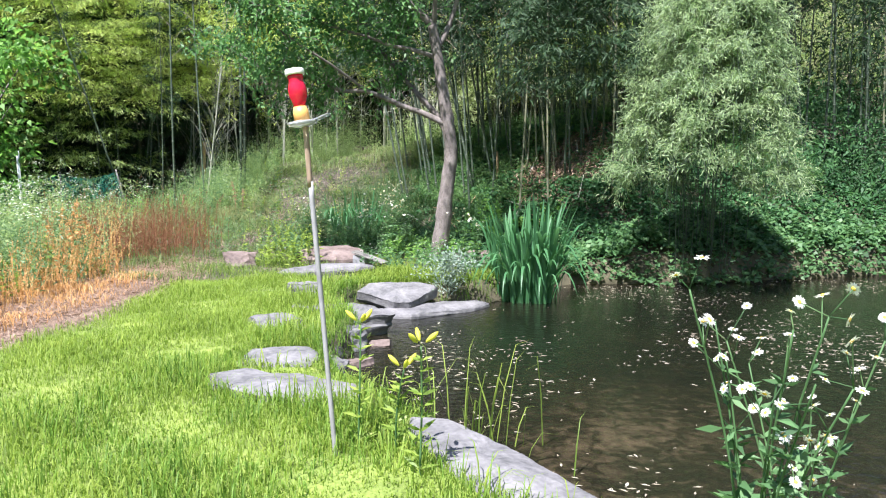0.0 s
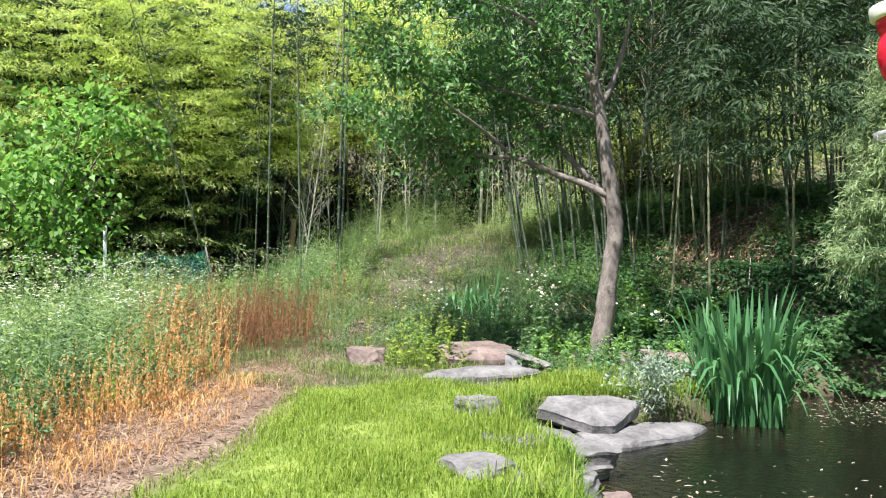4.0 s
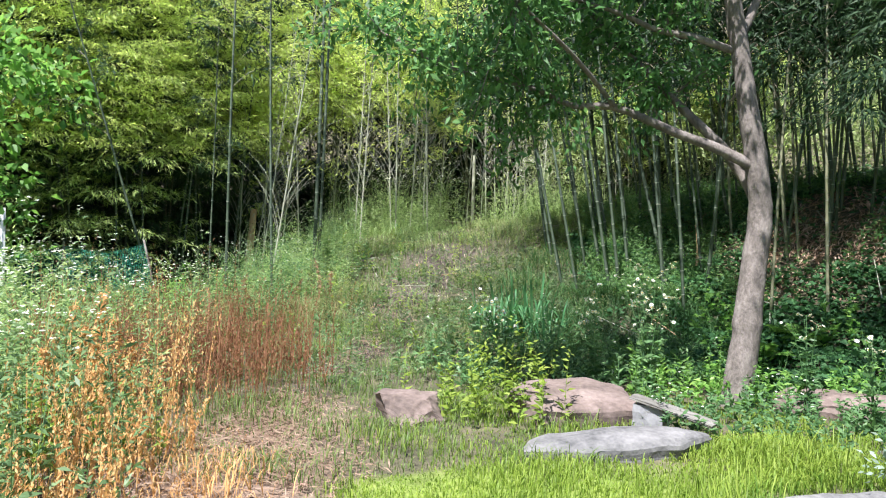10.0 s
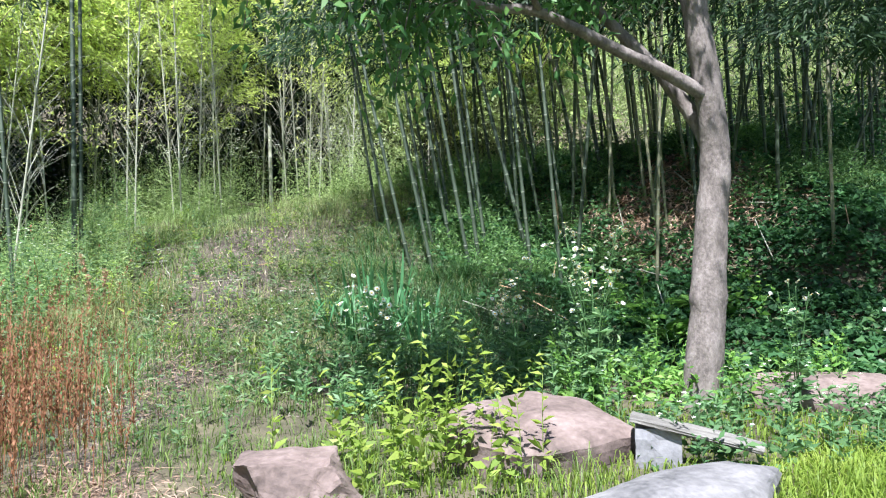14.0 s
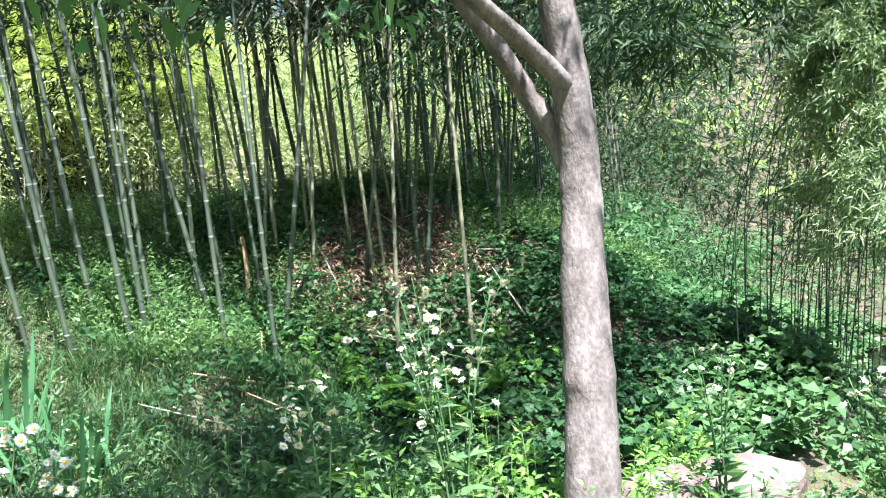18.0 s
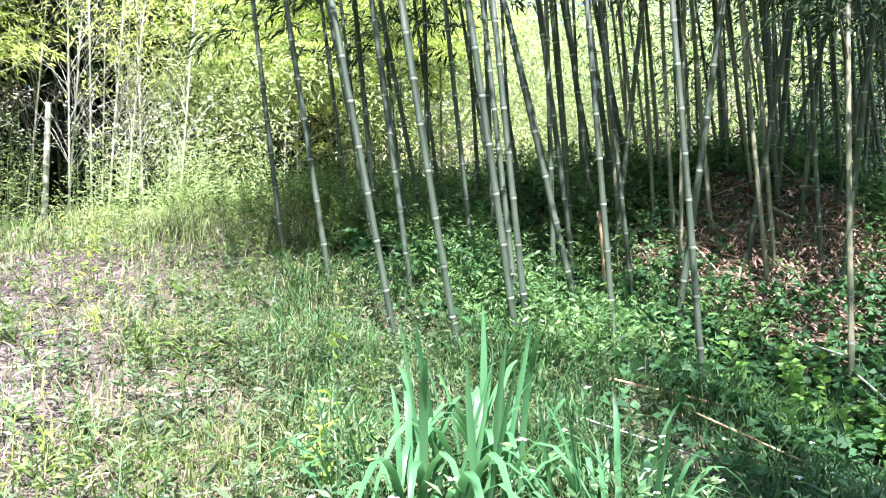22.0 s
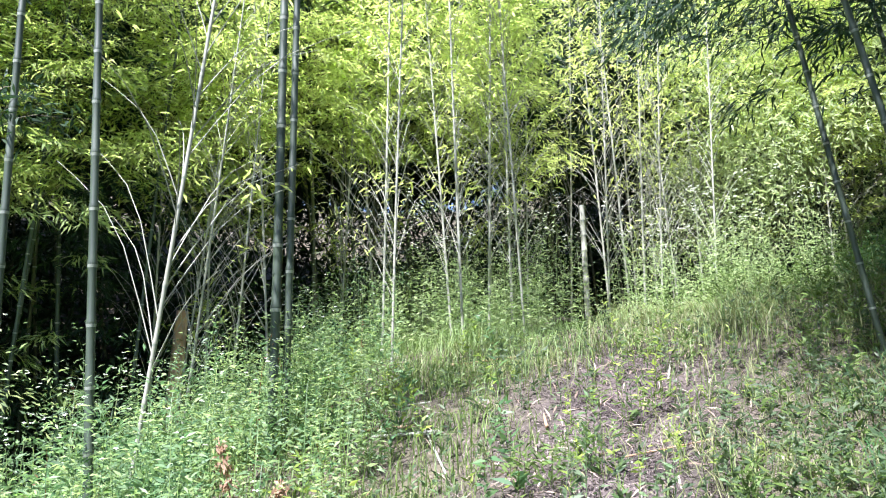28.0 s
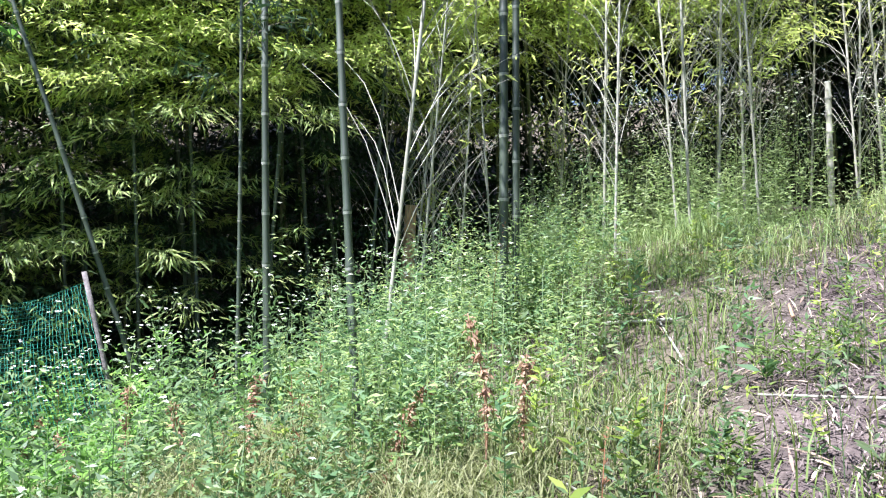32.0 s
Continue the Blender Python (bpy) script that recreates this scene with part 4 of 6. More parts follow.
# ---- woods that close the view ----
def clumps(name, label, centres, per, spread, leaf, wide, mat, seed, droop=0.3):
    g = np.random.default_rng(seed)
    c = np.repeat(np.asarray(centres, float), per, 0)
    d = unit(g.normal(0, 1, c.shape)) * (g.random((len(c), 1)) ** 0.45)
    p = c + d * np.asarray(spread)
    way = d + g.normal(0, 0.7, c.shape) + (0, 0, -droop)
    L = leaf * g.uniform(0.6, 1.4, len(c))
    v, q = leaf_arrays(p, way, L, L * wide)
    return single(name, mesh_of(name, v, q, None, [mat]), label, "woods", kind="stuff")


g = np.random.default_rng(31)
a = g.uniform(0, 2 * np.pi, 2600)
r = g.uniform(21, 62, 2600)
hx, hy = -2 + r * np.cos(a), 8 + 1.25 * r * np.sin(a)
far_hill = np.stack([hx, hy, land(hx, hy) + g.uniform(0.5, 4.5, len(hx))], 1)
far_hill = far_hill[(shore_depth(hx, hy) < -1) & (hy > -12) & ~((hy > 14) & (hx < 5) & (r < 40))]
clumps("distant_woods", "far wooded hillside in sun", far_hill, 60, (2.2, 2.2, 2.0), 0.55, 0.32, M_BAMLEAF, 32)

n = 420
x, y = g.uniform(-1.5, 17, n), g.uniform(21.5, 28, n)
z = land(x, y) + g.uniform(0.2, 1, n) ** 0.8 * np.interp(x, [-1.5, 2, 17], [5.0, 6.5, 7.5])
clumps("sunlit_thicket", "sunlit yellow-green thicket behind the bamboo", np.stack([x, y, z], 1), 210, (0.9, 0.9, 0.8), 0.14, 0.24, M_THICKET_SUNLIT, 33)

def fans(name, label, roots, headings, per, length, leaf, mat, seed, droop=0.5, wide=0.15, spread=0.11):
    """Layered bamboo sprays: each a flat arching fan of long leaves on a thin twig."""
    g = np.random.default_rng(seed)
    n = len(roots)
    L = length * g.uniform(0.6, 1.3, n)
    out = np.stack([np.cos(headings), np.sin(headings), np.zeros(n)], 1)
    side = np.stack([-np.sin(headings), np.cos(headings), np.zeros(n)], 1)
    k = g.uniform(0.1, 1.0, (n, per)) ** 0.8
    u = g.normal(0, 1, (n, per)) * spread * (0.5 + k)
    p = roots[:, None] + out[:, None] * (k * L[:, None])[..., None] + side[:, None] * (u * L[:, None] * 1.6)[..., None]
    p[..., 2] += L[:, None] * (0.25 * k - droop * k * k) + g.normal(0, 0.025, (n, per))
    way = out[:, None] * 0.6 + side[:, None] * (u * 5)[..., None] + g.normal(0, 0.35, (n, per, 3)) + np.array((0, 0, -0.45)) * (0.4 + k)[..., None]
    ll = leaf * g.uniform(0.55, 1.35, n * per)
    v, q = leaf_arrays(p.reshape(-1, 3), way.reshape(-1, 3), ll, ll * wide)
    return single(name, mesh_of(name, v, q, None, [mat]), label, "woods", kind="stuff")


FRONT_X, FRONT_Y = [-24, -14, -10.5, -8, -5, -2, 1, 6], [10, 12, 15.5, 18.2, 23.5, 24.5, 24, 22]
# layered sprays along the grove's edge: shade put into the inner ones' leaf colour
for nm, label, n, near, far_in, mat, seed in (("grove_inner_sprays", "inner bamboo leaf layers in the shaded leaf tone", 460, 0.3, 2.2, M_BAMLEAF_SHADED, 34), ("grove_edge_sprays", "drooping bamboo sprays along the grove's edge", 420, -0.9, 0.5, M_BAMLEAF, 47)):
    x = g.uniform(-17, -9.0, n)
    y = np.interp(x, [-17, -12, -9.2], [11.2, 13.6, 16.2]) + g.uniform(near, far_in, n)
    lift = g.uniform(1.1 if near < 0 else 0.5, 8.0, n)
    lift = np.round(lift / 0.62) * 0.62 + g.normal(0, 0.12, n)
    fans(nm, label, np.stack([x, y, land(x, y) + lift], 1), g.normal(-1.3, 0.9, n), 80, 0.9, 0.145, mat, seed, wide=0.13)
# upper sprays take the sunlit leaf tone, lower ones do not
n = 560
x = g.uniform(-17, -8.6, n)
y = np.interp(x, [-17, -15, -12, -8.6], [10.8, 12.0, 13.4, 16.6]) + g.uniform(-0.9, 0.4, n)
fans("grove_top_sprays", "sunlit yellow-green sprays high on the grove's edge", np.stack([x, y, land(x, y) + 3.4 + 5.2 * g.random(n)], 1), g.normal(-1.3, 0.9, n), 80, 0.95, 0.13, M_BAMLEAF_SUNLIT, 48, wide=0.15)
# plumes over the clearing, sunlight put into their bright leaf tone
n = 1100
x = g.uniform(-10.5, 5, n)
lift = 3.3 + 4.2 * g.random(n)
y = np.interp(x, FRONT_X, FRONT_Y) - 0.9 + g.uniform(-0.9, 1.4, n) - 0.12 * lift
clump = np.sin(x * 2.1 + 0.6 * y) + np.sin(lift * 1.9 + x * 1.3) + g.normal(0, 0.5, n)
keep = (clump > -0.6) & ~((x > -3.9) & (x < -1.0) & (lift < 6.0))
x, y, lift = x[keep], y[keep], lift[keep]
fans("clearing_plumes", "sunlit yellow-green bamboo plumes round the clearing", np.stack([x, y, land(x, y) + lift], 1), g.normal(-1.6, 1.0, len(x)), 100, 1.0, 0.11, M_BAMLEAF_SUNLIT, 44, 0.55, 0.17, 0.16)

# crown leaves, also coloured as if in full sun
n = 480
x = g.uniform(-12.5, -5.0, n)
y = np.interp(x, FRONT_X, FRONT_Y) - 0.5 + g.uniform(-0.8, 0.4, n)
fans("grove_crown_sprays", "top leaves of the grove in the sunlit leaf tone", np.stack([x, y, land(x, y) + 3.8 + 5.0 * g.random(n)], 1), g.normal(-1.6, 1.0, n), 90, 0.95, 0.12, M_BAMLEAF_SUNLIT, 52, 0.5, 0.16, 0.15)

# woods on the far right of the pond
n = 260
x, y = g.uniform(8, 20, n), g.uniform(12.5, 22, n)
z = land(x, y) + g.uniform(0, 7, n)
clumps("bank_thicket", "far bank thicket in the shaded leaf tone", np.stack([x, y, z], 1), 90, (1.1, 1.1, 0.9), 0.2, 0.2, M_BAMLEAF_SHADED, 35)

n = 200
x, y = g.uniform(7.5, 20, n), g.uniform(11.5, 24, n)
clumps("bank_scrub", "low green scrub on the far bank", np.stack([x, y, land(x, y) + g.uniform(0, 1.2, n)], 1), 110, (1.0, 1.0, 0.5), 0.17, 0.3, M_IVY, 46)

# ---- broad-leaved tree on the left ----
oak = thing("broadleaf_tree", "bright green broad-leaved tree at the edge of the grove", "tree", at=Matrix.Translation((-11.8, 11.2, 0)))
part("trunk", limb_mesh("trunk", [(0, 0, -0.3), (0.05, 0, 1.2), (-0.1, 0.1, 2.6), (0.1, 0, 4.2)], 0.11, 0.04, 10, M_BARK, 24, 0.1), oak)
for i, tip in enumerate(((1.6, -0.5, 3.2), (-1.4, 0.3, 3.6), (0.9, 0.9, 4.4), (-0.5, -1.2, 3.0), (1.2, -0.6, 4.6))):
    part("limb", limb_mesh("limb", [(0, 0, 1.2 + 0.35 * i), (tip[0] * 0.5, tip[1] * 0.5, tip[2] * 0.75), tip], 0.045, 0.01, 6, M_BARK, 12), oak)
g = np.random.default_rng(36)
cl = np.stack([g.normal(0.2, 1.05, 52), g.normal(0, 0.9, 52), g.uniform(1.2, 5.2, 52)], 1)
c = np.repeat(cl, 62, 0)
d = g.normal(0, 0.30, c.shape)
v, q = leaf_arrays(c + d, d + g.normal(0, 0.2, c.shape) + (0, 0, -0.15), g.uniform(0.14, 0.25, len(c)), g.uniform(0.09, 0.15, len(c)))
tagged(part("crown", mesh_of("crown", v, q, None, [M_BROADLEAF]), oak, "bright toothed leaves"), kind="stuff")

# ---- weeping clump across the pond ----
weep = thing("weeping_bamboo", "pale grey-green weeping bamboo clump over the pond", "bamboo", at=Matrix.Translation((5.4, 8.6, 0.1)))
g = np.random.default_rng(37)
OVER = np.array((-0.2, -1.75, 0.0))
stems, lp, lw = Pile(), [], []
for s in range(44):
    a = 2.4 * s + g.uniform(-0.3, 0.3)
    reach = 1.45 * math.sqrt((s + 0.5) / 44)
    h = 5.2 - 0.8 * reach**2 + g.normal(0, 0.3)
    out = np.array((math.cos(a), math.sin(a) * 0.9, 0))
    tip = OVER + out * reach + (0, 0, max(1.15, h - g.uniform(0.9, 3.2) * (0.6 + 0.55 * reach)))
    root = np.append(g.normal(0, 0.4, 2), -0.3)
    pts = curve_through([root, root + OVER * 0.25 + out * reach * 0.15 + (0, 0, h * 0.62), OVER * 0.8 + out * reach * 0.62 + (0, 0, h), tip], 18)
    v, q, t = tube(pts, np.linspace(0.007, 0.003, 18), 4, cap=False)
    stems.add(v, q)
    for k0 in g.uniform(0.5, 1.0, 40):
        b = pts[int(k0 * 17)]
        d = unit(out * 0.6 + g.normal(0, 0.7, 3) * (1, 1, 0.5) + (0, 0, -0.15))
        L = g.uniform(0.25, 0.6)
        spray = curve_through([b, b + d * L * 0.5 + (0, 0, 0.03), b + d * L + (0, 0, -0.3 * L)], 6)
        v, q, t = tube(spray, np.linspace(0.004, 0.0015, 6), 3, cap=False)
        stems.add(v, q)
        per = 62
        kk = g.uniform(0.1, 1, per)
        idx = np.clip((kk * 5).astype(int), 0, 4)
        lp.append(spray[idx] + g.normal(0, 0.05, (per, 3)))
        lw.append(d * 0.5 + g.normal(0, 0.55, (per, 3)) + (0, 0, -0.35))
tagged(part("stem_work", stems.mesh("stem_work", [M_CULM]), weep), kind="stuff")
lp, lw = np.concatenate(lp), np.concatenate(lw)
v, q = leaf_arrays(lp, lw, g.uniform(0.06, 0.15, len(lp)), g.uniform(0.011, 0.019, len(lp)))
tagged(part("foliage", mesh_of("foliage", v, q, None, [M_WILLOW]), weep, "fine drooping grey-green leaves"), kind="stuff")

# sprays hanging over the bank and the tree, shade put into their colour
n = 170
x, y = g.uniform(2.6, 6.0, n), g.uniform(7.5, 11.6, n)
fans("overhanging_sprays", "dark bamboo sprays overhanging the bank", np.stack([x, y, 3.4 + 0.2 * np.abs(x - 3.5) + g.uniform(0, 2.8, n)], 1), g.uniform(0, 6.3, n), 52, 0.85, 0.17, M_BAMLEAF_SHADED, 49)

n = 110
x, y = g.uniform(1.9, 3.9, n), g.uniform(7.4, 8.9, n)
fans("pondside_sprays", "dark drooping bamboo sprays over the pond's edge", np.stack([x, y, 3.15 + 3.2 * g.random(n)], 1), g.uniform(0, 6.3, n), 56, 0.8, 0.17, M_BAMLEAF_SHADED, 50)

n = 240
x, y = g.uniform(-2.5, 1.4, n), g.uniform(13.0, 16.8, n)
fans("slope_overhang_sprays", "dark bamboo sprays arching over the top of the path", np.stack([x, y, 4.5 + g.uniform(0, 2.6, n)], 1), g.normal(3.6, 0.8, n), 64, 1.0, 0.15, M_BAMLEAF_SHADED, 53)

# leaf layer added over the inner grove to keep the sun out
n = 1600
x, y = g.uniform(-26, 6, n), g.uniform(0, 24, n)
y = np.interp(x, [-24, -14, -10.5, -8, -5, -2, 1, 6], [10.8, 12.9, 16.4, 19.3, 24.4, 25.4, 24.9, 22.9]) + y
z = land(x, y) + g.uniform(6.0, 9.0, n)
clumps("grove_canopy", "leaf layer added above the grove to shade its inside", np.stack([x, y, z], 1), 110, (1.3, 1.3, 0.8), 0.48, 0.28, M_BAMLEAF_SHADED, 38)


# dark leaf masses added deep inside the grove to make its shade
n = 1050
x, deep = g.uniform(-26, 7, n), g.uniform(4.5, 20, n)
y = np.interp(x, [-24, -14, -10.5, -8, -5, -2, 1, 6], [10, 12, 15.5, 18.2, 23.5, 24.5, 24, 22]) + deep
z = land(x, y) + g.uniform(0.1, 6.5, n)
clumps("grove_depths", "dark leaf masses added for the grove's inner shade", np.stack([x, y, z], 1), 80, (1.1, 1.0, 0.9), 0.26, 0.2, M_BAMLEAF_SHADED, 39)

# low dark filling where only shade shows under the grove
n = 260
x, deep = g.uniform(-24, 6, n), g.uniform(3.6, 7.5, n)
y = np.interp(x, FRONT_X, FRONT_Y) + deep
clumps("grove_floor_growth", "dark low leaf filling added for shade under the grove", np.stack([x, y, land(x, y) + g.uniform(0.0, 1.0, n) * 0.8 * deep], 1), 90, (0.9, 0.9, 0.7), 0.24, 0.2, M_BAMLEAF_SHADED, 45)


# ---- lawn and low plants ----
def grass_patch(name, label, count, box, keep, height, width, mat, seed, lean=(0.1, 0.7), curve=1.2, category="grass"):
    p = scatter(count, box, keep, seed)
    for sx, sy, turn, rx, ry in STONES:
        p = p[blob(p[:, 0], p[:, 1], sx, sy, rx, ry, turn, 0.05) < 0.5]
    g = np.random.default_rng(seed + 1)
    n = len(p)
    tuft = 0.75 + 0.5 * np.sin(p[:, 0] * 3.1 + p[:, 1] * 1.3) * np.sin(p[:, 1] * 2.7 - p[:, 0])
    v, q, t = blade_arrays(p, height * tuft * g.uniform(0.5, 1.3, n), width * g.uniform(0.7, 1.3, n), g.uniform(*lean, n), g.uniform(0, 2 * np.pi, n), curve)
    return single(name, mesh_of(name, v, q, t, [mat]), label, category, kind="stuff")


def weeds(name, label, count, box, keep, height, leaves, leaf, wide, mat, seed, flowers=0, stem_mat=None, rise=0.5, low=0.1, petal=0.016, category="weeds", bush=0.0):
    """Upright leafy stems; with flowers, a loose head of small white ones on each."""
    p = scatter(count, box, keep, seed)
    g = np.random.default_rng(seed + 1)
    n = len(p)
    tuft = np.sin(p[:, 0] * 3.1 + p[:, 1] * 1.7) * np.sin(p[:, 1] * 2.3 - p[:, 0] * 1.9) + 0.5 * np.sin(p[:, 0] * 6.3 + 1) * np.sin(p[:, 1] * 5.7)
    h = height * g.uniform(0.6, 1.15, n) * np.clip(1 + 0.4 * tuft, 0.45, 1.4)
    head = g.uniform(0, 2 * np.pi, n)
    lean = g.uniform(0.04, 0.42, n)
    pile = Pile()
    v, q, t = blade_arrays(p, h, 0.0045, lean, head, 1.0)
    pile.add(v, q, t, 1)
    k = g.uniform(low, 1.0, (n, leaves))
    out = np.stack([np.cos(head), np.sin(head), np.zeros(n)], 1)
    at = p[:, None] + np.array((0, 0, 1.0)) * (h[:, None] * k)[..., None] + out[:, None] * (h * lean)[:, None, None] * (k**2)[..., None]
    a = g.uniform(0, 2 * np.pi, (n, leaves))
    way = np.stack([np.cos(a), np.sin(a), g.normal(rise, 0.35, a.shape)], -1)
    at = at + way * (bush * g.random(a.shape) * (1.1 - 0.8 * k) * h[:, None])[..., None]
    L = leaf * g.uniform(0.5, 1.3, (n, leaves)) * (1.15 - 0.6 * k)
    v, q = leaf_arrays(at.reshape(-1, 3), way.reshape(-1, 3), L.ravel(), L.ravel() * wide)
    pile.add(v, q, None, 0)
    mats = [mat, stem_mat or mat]
    if flowers:
        top = (p + np.array((0, 0, 1.0)) * h[:, None] + out * (h * lean)[:, None])[h > np.quantile(h, 0.66)]
        f = np.repeat(top, flowers, 0)
        f = np.repeat(f + g.normal(0, 1, f.shape) * (0.045, 0.045, 0.025), 4, 0)
        a = np.tile(np.arange(4) * np.pi / 2, len(f) // 4) + g.uniform(0, 1, len(f))
        way = np.stack([np.cos(a), np.sin(a), g.normal(0.1, 0.2, len(f))], 1)
        v, q = leaf_arrays(f, way, petal, petal * 0.9, np.tile((0, 0, 1.0), (len(f), 1)) + g.normal(0, 0.3, (len(f), 3)))
        pile.add(v, q, None, 2)
        mats.append(M_PETAL)
    return single(name, pile.mesh(name, mats), label, category, kind="stuff")


def zone(cx, cy, rx, ry, turn=0.0, soft=0.35):
    return lambda x, y: blob(x, y, cx, cy, rx, ry, turn, soft) * (shore_depth(x, y) < -0.05)


def litter(name, label, count, box, keep, length, width, mat, seed, lift=0.02, tilt=0.12, category="litter"):
    p = scatter(count, box, keep, seed)
    g = np.random.default_rng(seed + 1)
    n = len(p)
    a = g.uniform(0, 2 * np.pi, n)
    way = np.stack([np.cos(a), np.sin(a), g.normal(0, tilt, n)], 1)
    dx = land(p[:, 0] + way[:, 0] * 0.1, p[:, 1] + way[:, 1] * 0.1) - p[:, 2]
    way[:, 2] += dx * 10
    L = length * g.uniform(0.35, 1.5, n)
    p[:, 2] += g.uniform(0.004, lift, n)
    v, q = leaf_arrays(p, way, L, width * g.uniform(0.6, 1.4, n), np.tile((0, 0, 1.0), (n, 1)) + g.normal(0, 0.25, (n, 3)), 0.1)
    return single(name, mesh_of(name, v, q, None, [mat]), label, category, kind="stuff")


M_RUST = leaf_mat("rust_stem", (0.114, 0.053, 0.026), (0.220, 0.101, 0.053), (0.352, 0.185, 0.106), 0.25, 0.75)
M_HERB = leaf_mat("herb_leaf", (0.039, 0.073, 0.034), (0.095, 0.146, 0.069), (0.206, 0.275, 0.138), 0.4)
M_SLOPE = leaf_mat("slope_leaf", (0.10, 0.17, 0.06), (0.25, 0.37, 0.13), (0.48, 0.57, 0.27), 0.5)
M_CREST = leaf_mat("crest_leaf", (0.13, 0.21, 0.08), (0.31, 0.42, 0.18), (0.54, 0.62, 0.34), 0.5)
M_TUFT = leaf_mat("tuft_grass", (0.08, 0.16, 0.025), (0.17, 0.29, 0.045), (0.30, 0.42, 0.08), 0.48, 0.55)
M_BANKLEAF = leaf_mat("bank_leaf", (0.05, 0.11, 0.04), (0.12, 0.23, 0.08), (0.26, 0.40, 0.15), 0.45)
M_ORANGE = leaf_mat("orange_stem", (0.384, 0.192, 0.076), (0.607, 0.344, 0.141), (0.769, 0.536, 0.274), 0.3, 0.75)
M_TALLGRASS = leaf_mat("rank_grass", (0.062, 0.106, 0.026), (0.132, 0.211, 0.053), (0.264, 0.334, 0.106), 0.4)
# darker copy of the rank grass, with the bamboo's shade in its colour
M_GRASS_SHADED = leaf_mat("grass_shaded", (0.026, 0.070, 0.026), (0.053, 0.132, 0.044), (0.123, 0.220, 0.079), 0.3)
M_HAY = leaf_mat("hay", (0.125, 0.150, 0.066), (0.235, 0.262, 0.118), (0.385, 0.395, 0.220), 0.4, 0.7)

grass_patch("lawn_grass", "bright yellow-green mown lawn grass", 230000, (-5, 3.2, -6.5, 5.4), lambda x, y: lawn_at(x, y) * np.where(y > -4.4, 1.0, 0.75), 0.105, 0.006, M_GRASS, 1, (0.15, 0.8))
grass_patch("verge_grass", "longer grass along the pond stones", 22000, (-1.3, 3.2, -5, 5.6),
            lambda x, y: np.clip(1 - np.abs(-shore_depth(x, y) - 0.45) / 0.45, 0, 1) * 0.9, 0.28, 0.007, M_GRASS, 3, (0.1, 0.8))
# longer tufts; their greener tone and slanting edge stand in for lawn shade
grass_patch("lawn_tufts", "longer greener tufts for the shaded side of the lawn", 26000, (-1.6, 2.8, -5, 4.8), lambda x, y: lawn_at(x, y) * np.clip((x + 1.1 - 0.25 * (y + 1.6)) / 0.8, 0, 1) * (np.sin(x * 4.3 + y) * np.sin(y * 3.7 - x * 1.2) > -0.25), 0.19, 0.0065, M_TUFT, 4, (0.1, 0.7))
grass_patch("tree_grass", "soft grass round the stones and the tree", 26000, (-3.2, 2.4, 4.6, 8.6), lambda x, y: zone(-0.3, 6.2, 2.4, 1.7)(x, y) * 0.6, 0.10, 0.008, M_GRASS, 5)
grass_patch("shore_grass", "soft grass behind the propped rock", 9000, (-0.6, 2.2, 4.2, 6.4), lambda x, y: zone(0.6, 5.4, 1.3, 0.8)(x, y), 0.16, 0.008, M_GRASS, 6, (0.2, 0.9))
grass_patch("shore_fringe", "grass hanging over the edge of the pond", 26000, (-0.8, 2.6, -1.2, 6.4), lambda x, y: np.clip(1.2 - np.abs(shore_depth(x, y) - 0.02) / 0.22, 0, 1), 0.17, 0.007, M_TUFT, 8, (0.2, 1.0))
grass_patch("path_grass", "thin grass on the litter path", 34000, (-6, -1, 4, 12), lambda x, y: 0.5 * (1 - lawn_at(x, y)), 0.16, 0.006, M_TALLGRASS, 7, (0.3, 1.0))
weeds("dry_stand", "stand of rust-brown dried weeds", 2100, (-7.2, -3.6, 5.2, 9.6), zone(-5.3, 7.3, 1.35, 1.7), 1.0, 34, 0.034, 0.4, M_RUST, 9, 0, M_RUST, 1.9, 0.2)
weeds("dry_grass_stand", "dried orange grass beside the lawn", 1000, (-5.4, -2.9, 0.2, 5.6), zone(-4.3, 4.2, 0.46, 1.25, 0.15), 0.85, 44, 0.036, 0.4, M_ORANGE, 11, 0, M_ORANGE, 1.9, 0.2)
grass_patch("dry_grass", "dried orange grass tufts", 17000, (-5.8, -2.5, -1.2, 5.6), lambda x, y: zone(-3.8, 2.0, 0.9, 2.6, 0.1)(x, y) * (1 - lawn_at(x, y)), 0.16, 0.006, M_ORANGE, 13, (0.3, 1.1))
litter("straw", "pale straw on the ground", 26000, (-5.5, -1.6, -3, 12), lambda x, y: path_at(x, y) * (1 - 0.92 * lawn_at(x, y)), 0.2, 0.008, M_STRAW, 15, 0.06)
weeds("white_flowered_weeds", "tall green weeds with small white flowers", 1000, (-9.5, -4.3, -1, 10.5), lambda x, y: np.maximum(zone(-6.3, 4.6, 1.6, 4.2, 0.2)(x, y), zone(-8.2, 8.6, 1.6, 2.2)(x, y)), 1.12, 44, 0.09, 0.26, M_FEATHER, 17, 3, petal=0.015, bush=0.13)
weeds("fresh_flowered_weeds", "tall fresh green weeds with small white flowers", 800, (-9.5, -4.3, -1, 10.5), lambda x, y: np.maximum(zone(-6.3, 4.6, 1.6, 4.2, 0.2)(x, y), zone(-8.2, 8.6, 1.6, 2.2)(x, y)), 1.12, 44, 0.09, 0.26, M_SLOPE, 18, 3, petal=0.015, bush=0.13)
